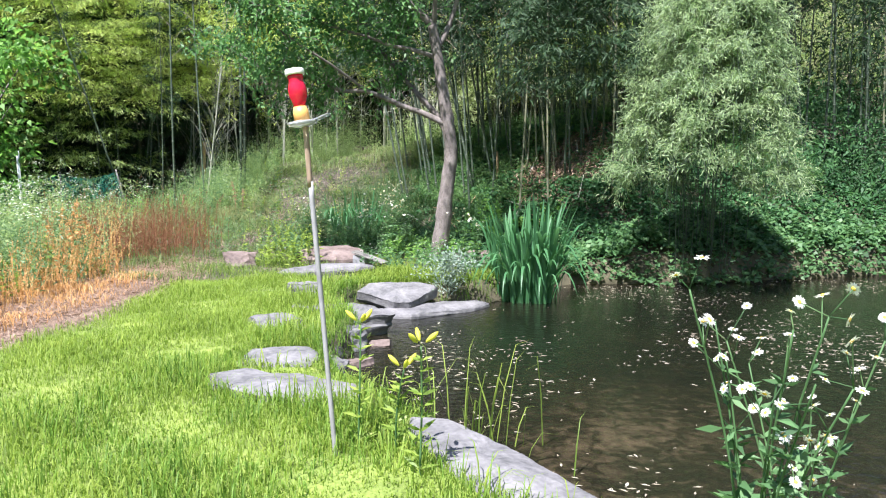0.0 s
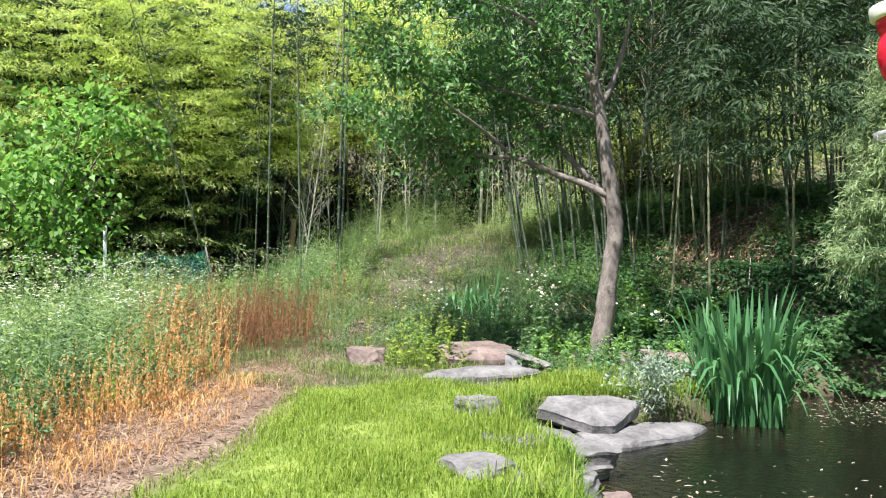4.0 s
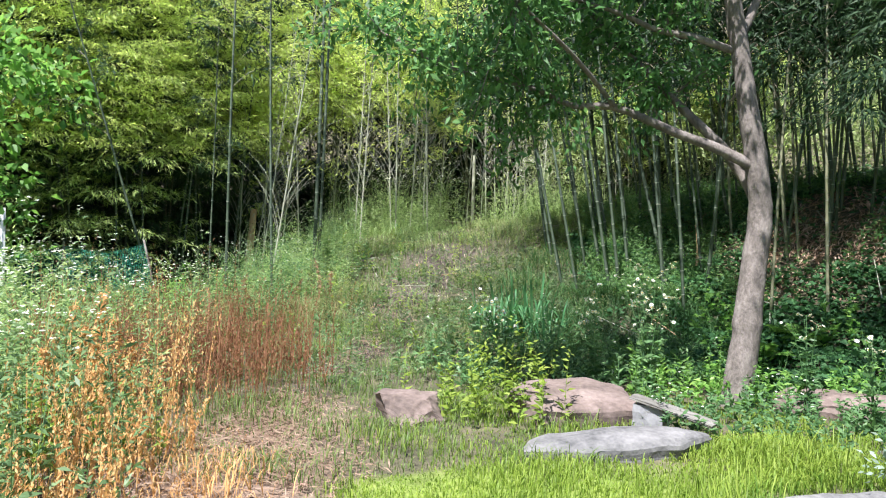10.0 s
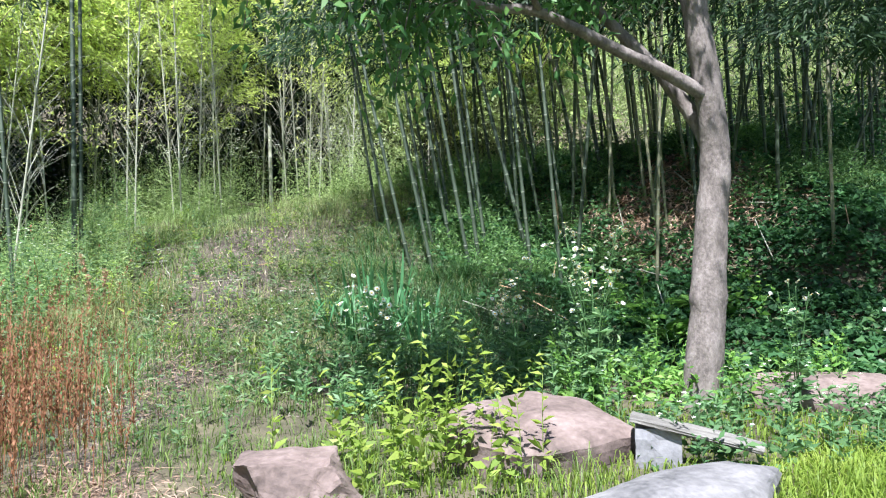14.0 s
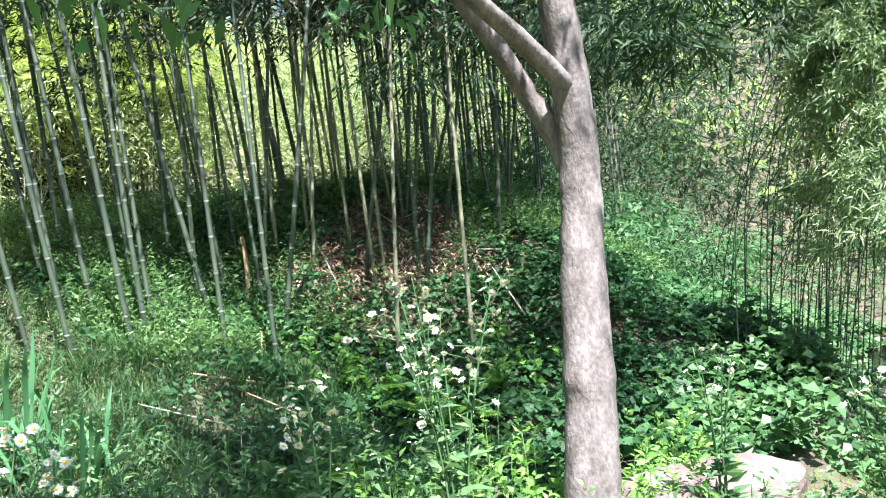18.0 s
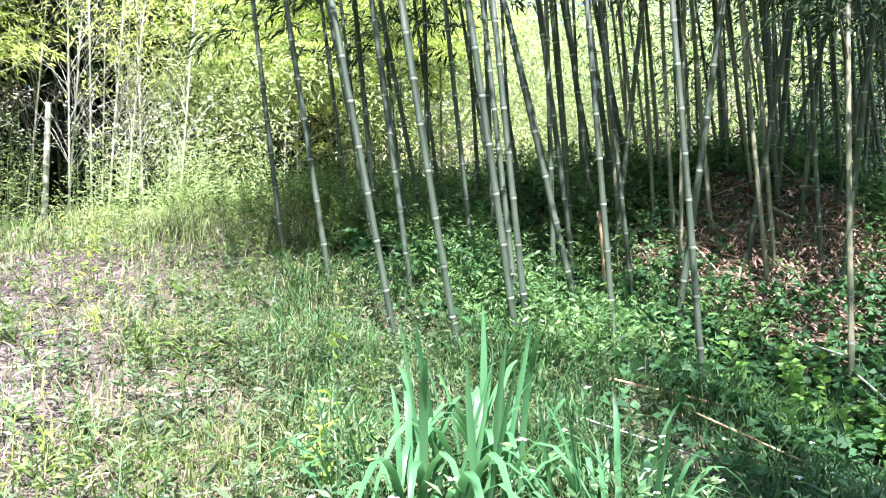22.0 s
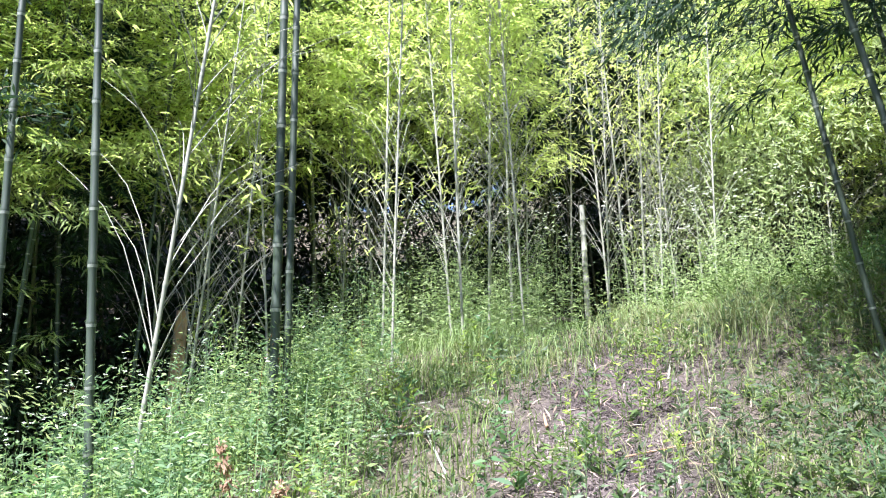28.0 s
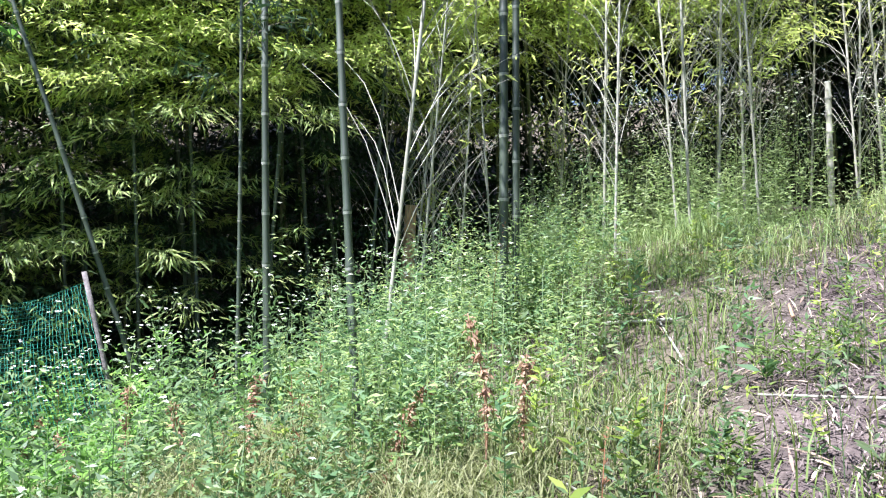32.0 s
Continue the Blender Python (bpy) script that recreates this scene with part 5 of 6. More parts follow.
weeds("yellow_weeds", "yellow-green weeds among the dry grass", 420, (-5.6, -2.8, -1, 5), zone(-4.9, 2.4, 0.8, 2.6), 0.55, 16, 0.09, 0.35, M_YELLOW, 19)
weeds("grove_foot_weeds", "weeds with white flowers at the foot of the grove", 900, (-13, -5.5, 9.5, 15.5), lambda x, y: np.maximum(zone(-8.5, 11.8, 3.8, 2.0)(x, y) * 0.75, zone(-6.9, 13.6, 1.2, 1.2)(x, y)), 0.85, 34, 0.09, 0.28, M_FEATHER, 21, 2, petal=0.016, bush=0.14)
def slope_at(x, y):
    patch = np.sin(x * 2.7 + 0.8 * y) * np.sin(y * 2.2 - x * 1.1) + 0.6 * np.sin(x * 6.1 - y * 1.9) * np.sin(y * 5.3 + x)
    return zone(-6.35, 14.2, 1.12, 3.0, 0.1)(x, y) * (1 - path_at(x, y)) * np.clip(0.5 + 1.2 * patch, 0.06, 1)


weeds("slope_weeds", "dense feathery blue-green weeds on the slope", 1500, (-9, -4.0, 11, 20), slope_at, 1.05, 70, 0.065, 0.24, M_FEATHER, 23, 0, rise=0.2, bush=0.2)
weeds("slope_sunny_weeds", "bright yellow-green leafy weeds on the slope", 1700, (-9, -3.6, 11, 20), slope_at, 1.0, 62, 0.07, 0.26, M_SLOPE, 22, 1, petal=0.014, rise=0.2, bush=0.2)
weeds("slope_dark_weeds", "tall leafy dark green weeds on the slope", 700, (-9, -4.0, 11, 20), slope_at, 1.0, 40, 0.10, 0.24, M_WEED, 24, 1, bush=0.12, petal=0.014)
grass_patch("slope_tall_grass", "thin tall grass among the slope weeds", 7000, (-9, -4.0, 10.8, 20), slope_at, 0.8, 0.005, M_TALLGRASS, 26, (0.1, 0.8))
weeds("slope_stalks", "thin brown dried stalks among the slope weeds", 150, (-9, -4.2, 10.9, 17), lambda x, y: np.maximum(slope_at(x, y), zone(-6.3, 11.9, 2.4, 0.8)(x, y)), 0.8, 8, 0.04, 0.3, M_RUST, 28, 0, M_RUST, 1.0, 0.4)
weeds("crest_weeds", "pale green weeds with white flower heads on the crest", 2300, (-8, 0.5, 16, 24), lambda x, y: np.maximum(zone(-4.6, 19.6, 2.8, 1.8)(x, y), zone(-2.2, 20.0, 2.4, 1.6)(x, y)) * (1 - 0.75 * path_at(x, y)), 1.4, 52, 0.08, 0.26, M_CREST, 25, 4, petal=0.022, rise=0.2, bush=0.16)
grass_patch("slope_grass", "rank grass and seedlings on the slope", 30000, (-9, 0, 9.5, 20), lambda x, y: (1 - 0.65 * path_at(x, y)) * (1 - bank_at(x, y)) * np.where(x > -4.2, 0.45, 1.0), 0.24, 0.007, M_TALLGRASS, 27, (0.2, 1.0))
grass_patch("crest_grass", "bright yellow-green grass along the crest", 13000, (-6.5, 0, 14.8, 21), lambda x, y: zone(-3.2, 18.4, 2.9, 2.4)(x, y) * (1 - 0.7 * path_at(x, y)), 0.34, 0.007, M_CREST, 30, (0.2, 1.1))
grass_patch("hay", "faded drooping grass on the slope", 26000, (-8, 1.2, 9.8, 18), lambda x, y: np.maximum(zone(-2.0, 12.2, 2.2, 2.4)(x, y), zone(-3.6, 16.6, 1.5, 1.4)(x, y)) * (1 - 0.8 * path_at(x, y)), 0.26, 0.006, M_HAY, 29, (0.5, 1.3))
grass_patch("foot_grass", "dry tangled grass at the foot of the slope", 17000, (-9, -4.2, 10.8, 12.9), zone(-6.4, 11.9, 2.2, 0.75), 0.32, 0.006, M_HAY, 31, (0.3, 1.2))
grass_patch("bank_grass", "grass under the bamboo, shade put into its colour", 26000, (-2.2, 3.5, 8.4, 15), lambda x, y: zone(-0.3, 11.6, 1.9, 2.6)(x, y), 0.35, 0.009, M_GRASS_SHADED, 33, (0.4, 1.3))
litter("bamboo_litter", "fallen bamboo leaves and splinters on the slope", 165000, (-6, 0, 8, 22), lambda x, y: np.maximum(path_at(x, y), 0.4 * zone(-3, 14, 3, 5)(x, y)), 0.06, 0.0075, M_CHIP, 35, 0.04, 0.3)
litter("splinters", "long bamboo splinters and sheaths on the path", 5200, (-5.5, 0, 8.5, 21), lambda x, y: np.maximum(path_at(x, y), 0.25 * zone(-3, 14, 3, 5)(x, y)), 0.17, 0.014, M_SPLINTER, 36, 0.06, 0.3)
litter("hill_litter", "pink-brown dead leaves under the bamboo", 36000, (1.6, 9, 10.8, 17.5), lambda x, y: np.maximum(zone(3.3, 12.8, 1.8, 1.4)(x, y), 0.3 * zone(5, 14.5, 4, 2.5)(x, y)), 0.15, 0.022, M_LEAFFALL, 37, 0.07, 0.3)


def ivy(name, label, count, box, keep, leaf, mat, seed, depth=0.3):
    p = scatter(count, box, keep, seed)
    g = np.random.default_rng(seed + 1)
    n = len(p)
    mound = 0.5 + 0.5 * np.sin(p[:, 0] * 2.3 + 1) * np.sin(p[:, 1] * 2.9) + 0.3 * np.sin(p[:, 0] * 5.1 + p[:, 1] * 4.3)
    p[:, 2] = np.maximum(p[:, 2], WATER_Z) + np.clip(mound, 0.12, 1.2) * depth * g.uniform(0.5, 1.1, n)
    a = g.uniform(0, 2 * np.pi, n)
    way = np.stack([np.cos(a), np.sin(a), g.normal(-0.15, 0.35, n)], 1)
    L = leaf * g.uniform(0.6, 1.4, n)
    v, q = leaf_arrays(p, way, L, L * 0.8, np.tile((0, -0.25, 1.0), (n, 1)) + g.normal(0, 0.4, (n, 3)))
    return single(name, mesh_of(name, v, q, None, [mat]), label, "ground cover", kind="stuff")


def ivy_at(x, y):
    return bank_at(x, y) * (1 - 0.9 * zone(3.3, 12.8, 1.6, 1.15)(x, y)) * (1 - 0.8 * zone(-0.4, 11.9, 1.2, 1.8)(x, y))


ivy("bank_ivy", "low dark green leafy ground cover on the bank", 82000, (-0.8, 14, 7.4, 15.5), ivy_at, 0.092, M_IVY, 41)
ivy("shore_ivy", "bright leafy cover hanging over the far waterline", 26000, (2.6, 14, 7.2, 12), lambda x, y: np.clip(1.25 - np.abs(-shore_depth(x, y) - 0.35) / 0.85, 0, 1) * (y > 7.0), 0.10, M_WEED, 43, 0.5)

weeds("foot_weeds", "dark leafy weeds between the stones and the bank", 520, (-3.2, 1.2, 7.4, 10.8), lambda x, y: zone(-1.3, 9.0, 1.7, 1.2)(x, y), 0.6, 18, 0.11, 0.28, M_WEED, 45, 1)
weeds("slope_herbs", "low mixed herbs on the slope", 2200, (-5, 0.4, 9.8, 17.5), lambda x, y: np.maximum(zone(-1.7, 12.2, 1.7, 2.6)(x, y), 0.35 * zone(-2.5, 14, 2.6, 4)(x, y)) * (1 - 0.6 * path_at(x, y)), 0.32, 12, 0.09, 0.28, M_HERB, 47)
weeds("stone_weeds", "yellow-green weeds round the stones", 100, (-3.3, -0.9, 5.6, 7.3), lambda x, y: zone(-2.0, 6.45, 0.75, 0.5)(x, y), 0.75, 24, 0.10, 0.36, M_YELLOW, 49)
weeds("tree_foot_weeds", "fresh green weeds at the foot of the tree", 240, (-0.6, 2.4, 6.6, 9.2), lambda x, y: zone(0.8, 8.1, 1.3, 0.9)(x, y), 0.45, 14, 0.11, 0.4, M_BROADLEAF, 51)
weeds("path_seedlings", "yellow-green seedlings on the litter path", 190, (-4.6, -1.6, 9.5, 16), lambda x, y: 0.7 * path_at(x, y), 0.3, 10, 0.07, 0.28, M_YELLOW, 53)
weeds("path_tufts", "clumps of green herbs among the litter", 950, (-5.2, -0.6, 9.8, 18), lambda x, y: zone(-2.9, 13.4, 2.2, 4.2)(x, y) * (np.sin(x * 3.3 + 1.3 * y) * np.sin(y * 2.9 - x) > 0.35), 0.36, 20, 0.075, 0.26, M_TALLGRASS, 58, bush=0.3)
weeds("trail_weeds", "weeds creeping in over the narrow trail", 420, (-5.4, -2, 7, 13.5), lambda x, y: zone(-3.9, 10, 1.2, 3.2)(x, y) * (1 - 0.55 * path_at(x, y)), 0.5, 16, 0.085, 0.22, M_FEATHER, 54)
weeds("bank_shrubs", "bright broad-leaved seedlings on the bank", 150, (0.6, 3.4, 9.4, 12.4), lambda x, y: np.maximum(zone(1.5, 11.4, 0.45, 0.4)(x, y), 0.25 * zone(1.6, 10.2, 1.5, 0.9)(x, y)), 0.5, 16, 0.12, 0.6, M_BROADLEAF, 55)
weeds("grove_undergrowth", "undergrowth inside the grove in the shaded grass tone", 1300, (-20, -6, 13, 26), lambda x, y: 0.8 * (y > np.interp(x, [-20, -10, -6], [12, 15, 19])), 0.6, 12, 0.16, 0.25, M_GRASS_SHADED, 57)

weeds("crest_bushes", "rank green growth beside the leaning bamboo", 800, (-2.6, 2.5, 13.5, 20.5), lambda x, y: np.maximum(zone(-0.6, 15.8, 0.9, 1.9)(x, y), zone(0.3, 18.6, 2.2, 1.6)(x, y)), 0.75, 26, 0.1, 0.2, M_TALLGRASS, 59)
grass_patch("crest_grass", "faded grass on the crest", 14000, (-3.4, 4, 14.5, 21), lambda x, y: zone(-0.4, 17.6, 2.6, 2.6)(x, y), 0.35, 0.008, M_HAY, 61, (0.3, 1.2))
M_DOCK = leaf_mat("dock_seed", (0.194, 0.114, 0.070), (0.334, 0.211, 0.132), (0.484, 0.343, 0.238), 0.2, 0.8)

litter("dry_mulch", "pinkish dry mulch and straw beside the lawn", 60000, (-6, -2, -4, 7), lambda x, y: np.maximum(path_at(x, y), zone(-3.6, 2.5, 1.1, 4.0, 0.1)(x, y)) * (1 - lawn_at(x, y)), 0.11, 0.009, M_MULCH, 63, 0.05, 0.3)
weeds("bank_undergrowth", "shade-loving seedlings under the bank bamboo", 3600, (-0.5, 9, 11.8, 18), lambda x, y: bank_at(x, y) * (1 - 0.85 * zone(3.3, 12.8, 1.6, 1.15)(x, y)), 0.5, 20, 0.10, 0.34, M_BANKLEAF, 65, bush=0.25)

weeds("verge_weeds", "leafy weeds with white flower heads beside the lawn", 620, (-7, -3.2, -1, 5.5), zone(-5.0, 2.2, 1.35, 2.7), 1.0, 46, 0.09, 0.28, M_FEATHER, 67, 4, petal=0.017, bush=0.13)
weeds("verge_stalks", "dried orange stalks along the lawn", 800, (-4.6, -2.8, -0.6, 4.2), zone(-3.75, 1.9, 0.4, 1.9, 0.12), 0.6, 40, 0.034, 0.4, M_ORANGE, 69, 0, M_ORANGE, 1.9, 0.15)

weeds("slope_clumps", "clumps of leafy weeds on the middle slope", 190, (-6.5, -2, 8.6, 17), lambda x, y: zone(-4.9, 12.0, 1.3, 3.2)(x, y) * (1 - path_at(x, y)) * (np.sin(x * 2.9 + 1) * np.sin(y * 2.1) > 0.1), 0.75, 28, 0.11, 0.26, M_WEED, 71, 1)
weeds("slope_lime_clumps", "yellow-green seedling clumps on the middle slope", 260, (-6.5, -2, 8.6, 18.5), lambda x, y: zone(-4.2, 13.4, 1.8, 4.2)(x, y) * (1 - 0.8 * path_at(x, y)) * (np.sin(x * 3.7) * np.sin(y * 2.6 + 2) > 0.3), 0.6, 22, 0.10, 0.3, M_YELLOW, 73)
weeds("boulder_weeds", "fresh leafy weeds between the boulder and the pond", 230, (-0.6, 2.2, 5.4, 7.6), lambda x, y: zone(0.6, 6.6, 1.3, 0.8)(x, y), 0.32, 16, 0.09, 0.36, M_WEED, 75, 1)
weeds("net_weeds", "white-flowered weeds round the net", 300, (-10.5, -7.2, 11.0, 13.4), zone(-8.8, 12.2, 1.3, 0.9), 0.75, 30, 0.11, 0.32, M_BROADLEAF, 77, 3, petal=0.018, bush=0.15)
grass_patch("meadow_grass", "rough meadow grass beyond the weeds", 60000, (-15, -5, -9, 11), lambda x, y: np.clip((-5.6 - x) / 1.0, 0, 1) * 0.9, 0.3, 0.012, M_TALLGRASS, 79, (0.2, 0.9))
grass_patch("back_lawn", "mown lawn behind the start", 26000, (-8, 4, -10, -5), lambda x, y: lawn_at(x, y), 0.08, 0.01, M_GRASS, 81)


# ---- single plants and small things ----
def spindle(profile, sides=20):
    """A turned shape from (radius, height) pairs."""
    pr = np.asarray(profile, float)
    a = np.linspace(0, 2 * np.pi, sides, endpoint=False)
    v = np.stack([pr[:, :1] * np.cos(a), pr[:, :1] * np.sin(a), np.repeat(pr[:, 1:], sides, 1)], -1).reshape(-1, 3)
    k, j = np.meshgrid(np.arange(len(pr) - 1), np.arange(sides), indexing="ij")
    j2 = (j + 1) % sides
    return v, np.stack([k * sides + j, k * sides + j2, (k + 1) * sides + j2, (k + 1) * sides + j], -1).reshape(-1, 4)


def turned(name, profile, mat, sides=20):
    v, q = spindle(profile, sides)
    return mesh_of(name, v, q, None, [mat])


# bird feeder on its pole
feeder = thing("bird_feeder", "red glass bird feeder jar on a leaning grey pole", "bird feeder", at=Matrix.Translation((1.30, -1.95, 0.0)))
P0, P1 = np.array((0.0, 0.06, -0.25)), np.array((-0.17, 0.02, 1.82))
split = P0 + (P1 - P0) * 0.86
g = np.random.default_rng(71)
bent = np.linspace(P0, split, 20)
v, q, t = tube(bent, 0.0142, 12)
part("pole", mesh_of("pole", v, q, t, [M_POLE]), feeder, "grey painted pole")
v, q, t = tube(np.linspace(bent[-1] - (0, 0, 0.03), P1, 8), 0.0152, 12)
part("pole_sleeve", mesh_of("pole_sleeve", v, q, t, [M_POLEWOOD]), feeder, "brown weathered upper pole")
top = Matrix.Translation(tuple(P1)) @ Matrix.Rotation(radians(-9), 4, "Y")


def on_top(name, mesh, label, z=0.0, parent=feeder):
    ob = part(name, mesh, parent, label)
    ob.matrix_basis = top @ Matrix.Translation((-0.012, 0, z))
    return ob


on_top("tray", turned("tray", [(0.0, 0.0), (0.03, 0.0), (0.075, 0.012), (0.082, 0.03), (0.076, 0.03), (0.07, 0.018), (0.0, 0.012)], M_CLEAR), "scratched clear tray")
wing_v = np.array([(0.02, -0.03, 0.015), (0.15, -0.02, 0.05), (0.155, 0.02, 0.045), (0.02, 0.04, 0.012), (0.02, -0.03, 0.02), (0.15, -0.02, 0.055), (0.155, 0.02, 0.05), (0.02, 0.04, 0.017)])
on_top("perch_flap", mesh_of("perch_flap", wing_v, [(3, 2, 1, 0), (4, 5, 6, 7), (0, 1, 5, 4), (1, 2, 6, 5), (2, 3, 7, 6), (3, 0, 4, 7)], None, [M_CLEAR], smooth=False), "bent clear plastic flap")
on_top("collar", turned("collar", [(0.0, 0.0), (0.040, 0.0), (0.042, 0.05), (0.036, 0.085), (0.0, 0.085)], M_AMBER), "amber feeding collar", 0.025)
on_top("jar", turned("jar", [(0.0, 0.0), (0.030, 0.0), (0.034, 0.015), (0.047, 0.05), (0.050, 0.085), (0.044, 0.115), (0.038, 0.13), (0.041, 0.15), (0.042, 0.165), (0.0, 0.165)], M_RED, 28), "red glass jar", 0.112)
on_top("lid", turned("lid", [(0.0, 0.0), (0.050, 0.0), (0.052, 0.006), (0.052, 0.026), (0.048, 0.032), (0.0, 0.033)], M_LID, 28), "pale screw lid", 0.277)

# white stake and the net fence
v, q, t = tube([(0, 0, -0.3), (-0.02, 0.0, 1.0), (-0.06, 0, 2.08)], 0.035, 10)
single("marker_stake", mesh_of("marker_stake", v, q, t, [M_STAKE]), "tall white marker stake among the weeds", "stake", at=Matrix.Translation((-9.9, 10.5, 0)))
net = thing("net_fence", "sagging green plastic net fence on leaning stakes", "fence", at=Matrix.Translation((-9.3, 13.2, 0.1)))
POSTS = [((0.98, -0.45, -0.25), (0.6, -0.65, 1.58)), ((-0.7, -1.05, -0.25), (-0.75, -1.0, 1.5)), ((-2.4, -1.4, -0.25), (-2.5, -1.35, 1.4))]
for a, b in POSTS:
    v, q, t = tube(np.linspace(a, b, 6), 0.019, 8)
    part("stake", mesh_of("stake", v, q, t, [M_PLANK]), net, "grey leaning stake")
v, q, t = tube(np.linspace((0.97, -0.66, 0.42), (1.2, -1.4, -0.05), 5), 0.022, 8)
part("brace", mesh_of("brace", v, q, t, [M_PLANK]), net, "low grey sloping pole")
rows = Pile()
nu, nv = 110, 44
for a, b in zip(POSTS[:-1], POSTS[1:]):
    u, w_ = np.meshgrid(np.linspace(0, 1, nu // 2), np.linspace(0, 1, nv), indexing="ij")
    lo = np.array(a[0]) * (1 - u[..., None]) + np.array(b[0]) * u[..., None]
    hi = np.array(a[1]) * (1 - u[..., None]) + np.array(b[1]) * u[..., None]
    grid = lo + (hi - lo) * (0.16 + 0.8 * w_[..., None])
    grid = grid + np.stack([0 * u, -0.16 * np.sin(np.pi * u) * np.sin(np.pi * w_), -0.14 * np.sin(np.pi * u) * w_], -1) + rng.normal(0, 0.003, (*u.shape, 3))
    for line in list(grid) + list(grid.transpose(1, 0, 2)):
        m = len(line)
        up_v = np.concatenate([line - (0.0017, 0, 0.0017), line + (0.0017, 0, 0.0017)])
        kk = np.arange(m - 1)
        rows.add(up_v, np.stack([kk, kk + 1, m + kk + 1, m + kk], 1))
part("netting", rows.mesh("netting", [M_NET]), net, "fine green mesh")

# plank and block by the flat boulder
def box_mesh(name, sx, sy, sz, mat, seed=0, bevel=0.006):
    bm = bmesh.new()
    bmesh.ops.create_cube(bm, size=1)
    bmesh.ops.subdivide_edges(bm, edges=[e for e in bm.edges], cuts=3, use_grid_fill=True)
    for v in bm.verts:
        v.co = Vector((v.co.x * sx, v.co.y * sy, v.co.z * sz)) + noise.noise_vector(v.co * 3 + Vector((seed, 0, 0))) * bevel * 1.5
    me = bpy.data.meshes.new(name)
    bm.to_mesh(me)
    bm.free()
    me.materials.append(mat)
    return me


single("weathered_plank", box_mesh("weathered_plank", 0.74, 0.16, 0.026, M_PLANK, 3), "grey weathered plank propped on a block", "plank", at=pose(-0.36, 6.18, 0.215, 4, 11, -32))
single("stone_block", box_mesh("stone_block", 0.26, 0.2, 0.26, M_BLOCK, 5, 0.01), "pale square block under the plank", "block", at=pose(-0.52, 6.33, 0.1, 0, 0, -25))


# daisies: stems, leaves and flower heads
def flower_meshes(r):
    g = np.random.default_rng(73)
    n = 22
    a = np.linspace(0, 2 * np.pi, n, endpoint=False)
    way = np.stack([np.cos(a), np.sin(a), g.normal(0.12, 0.12, n)], 1)
    v, q = leaf_arrays(way * r * 0.25, way, r * 0.8, r * 0.34, np.tile((0, 0, 1.0), (n, 1)), 0.05)
    petals = mesh_of("petals", v, q, None, [M_PETAL])
    disc = turned("disc", [(0.0, r * 0.22), (r * 0.2, r * 0.2), (r * 0.34, r * 0.08), (r * 0.3, -r * 0.05), (0.0, -r * 0.1)], M_DISC, 9)
    return petals, disc


PETALS, DISC = flower_meshes(0.021)


def daisy(x, y, height, stems, heads, spread, seed, leaf=0.13):
    g = np.random.default_rng(seed)
    z = max(float(land(x, y)), -0.3)
    ob = thing("daisy_plant", "tall wild daisy plant with small white flowers", "flowers", "wild daisies", at=Matrix.Translation((x, y, z)))
    lp, lw, ll = [], [], []
    for s in range(stems):
        a = g.uniform(0, 2 * np.pi)
        tip = np.array((math.cos(a) * spread * g.uniform(0.2, 1), math.sin(a) * spread * g.uniform(0.2, 1), height * g.uniform(0.72, 1.0)))
        c = curve_through([tip * (0.1, 0.1, 0) + (0, 0, -0.05), tip * (0.3, 0.3, 0.5), tip], 12)
        v, q, t = tube(c, np.linspace(0.006, 0.003, 12), 5)
        pile = Pile()
        pile.add(v, q, t)
        for h in range(heads):
            b = c[g.integers(8, 12)]
            d = unit(g.normal(0, 1, 3) + (0, 0, 1.0)) * g.uniform(0.05, 0.16)
            v, q, t = tube(np.linspace(b, b + d, 4), 0.002, 4)
            pile.add(v, q, t)
            fl = part("flower", PETALS, ob)
            fl.matrix_basis = Matrix.Translation(tuple(b + d)) @ Euler((g.normal(0.2, 0.5), g.normal(0, 0.5), g.uniform(0, 6))).to_matrix().to_4x4() @ Matrix.Scale(g.uniform(0.75, 1.25), 4)
            ds = part("disc", DISC, fl)
        part("stem", pile.mesh("stem", [M_WEED]), ob)
        per = 40
        k = g.uniform(0.05, 0.9, per)
        p = c[(k * 11).astype(int)]
        b = g.uniform(0, 2 * np.pi, per)
        lp.append(p)
        lw.append(np.stack([np.cos(b), np.sin(b), g.normal(0.35, 0.3, per)], 1))
        ll.append(leaf * g.uniform(0.6, 1.3, per) * (1.2 - 0.8 * k))
    L = np.concatenate(ll)
    v, q = leaf_arrays(np.concatenate(lp), np.concatenate(lw), L, L * 0.27)
    tagged(part("foliage", mesh_of("foliage", v, q, None, [M_WEED]), ob), kind="stuff")
    return ob


for x, y, h, st, hd, sp, sd in ((3.1, -3.32, 1.32, 8, 4, 0.36, 81), (3.35, -3.0, 1.3, 6, 4, 0.3, 82), (-0.32, 7.78, 1.42, 10, 10, 0.32, 83), (-0.85, 8.1, 1.15, 6, 8, 0.25, 84), (-2.12, 8.2, 1.02, 6, 8, 0.28, 85),
                                (-1.85, 8.5, 0.9, 4, 3, 0.25, 86), (1.12, 7.25, 1.1, 5, 3, 0.25, 87), (1.4, 6.5, 0.9, 5, 3, 0.25, 88)):
    daisy(x, y, h, st, hd, sp, sd)


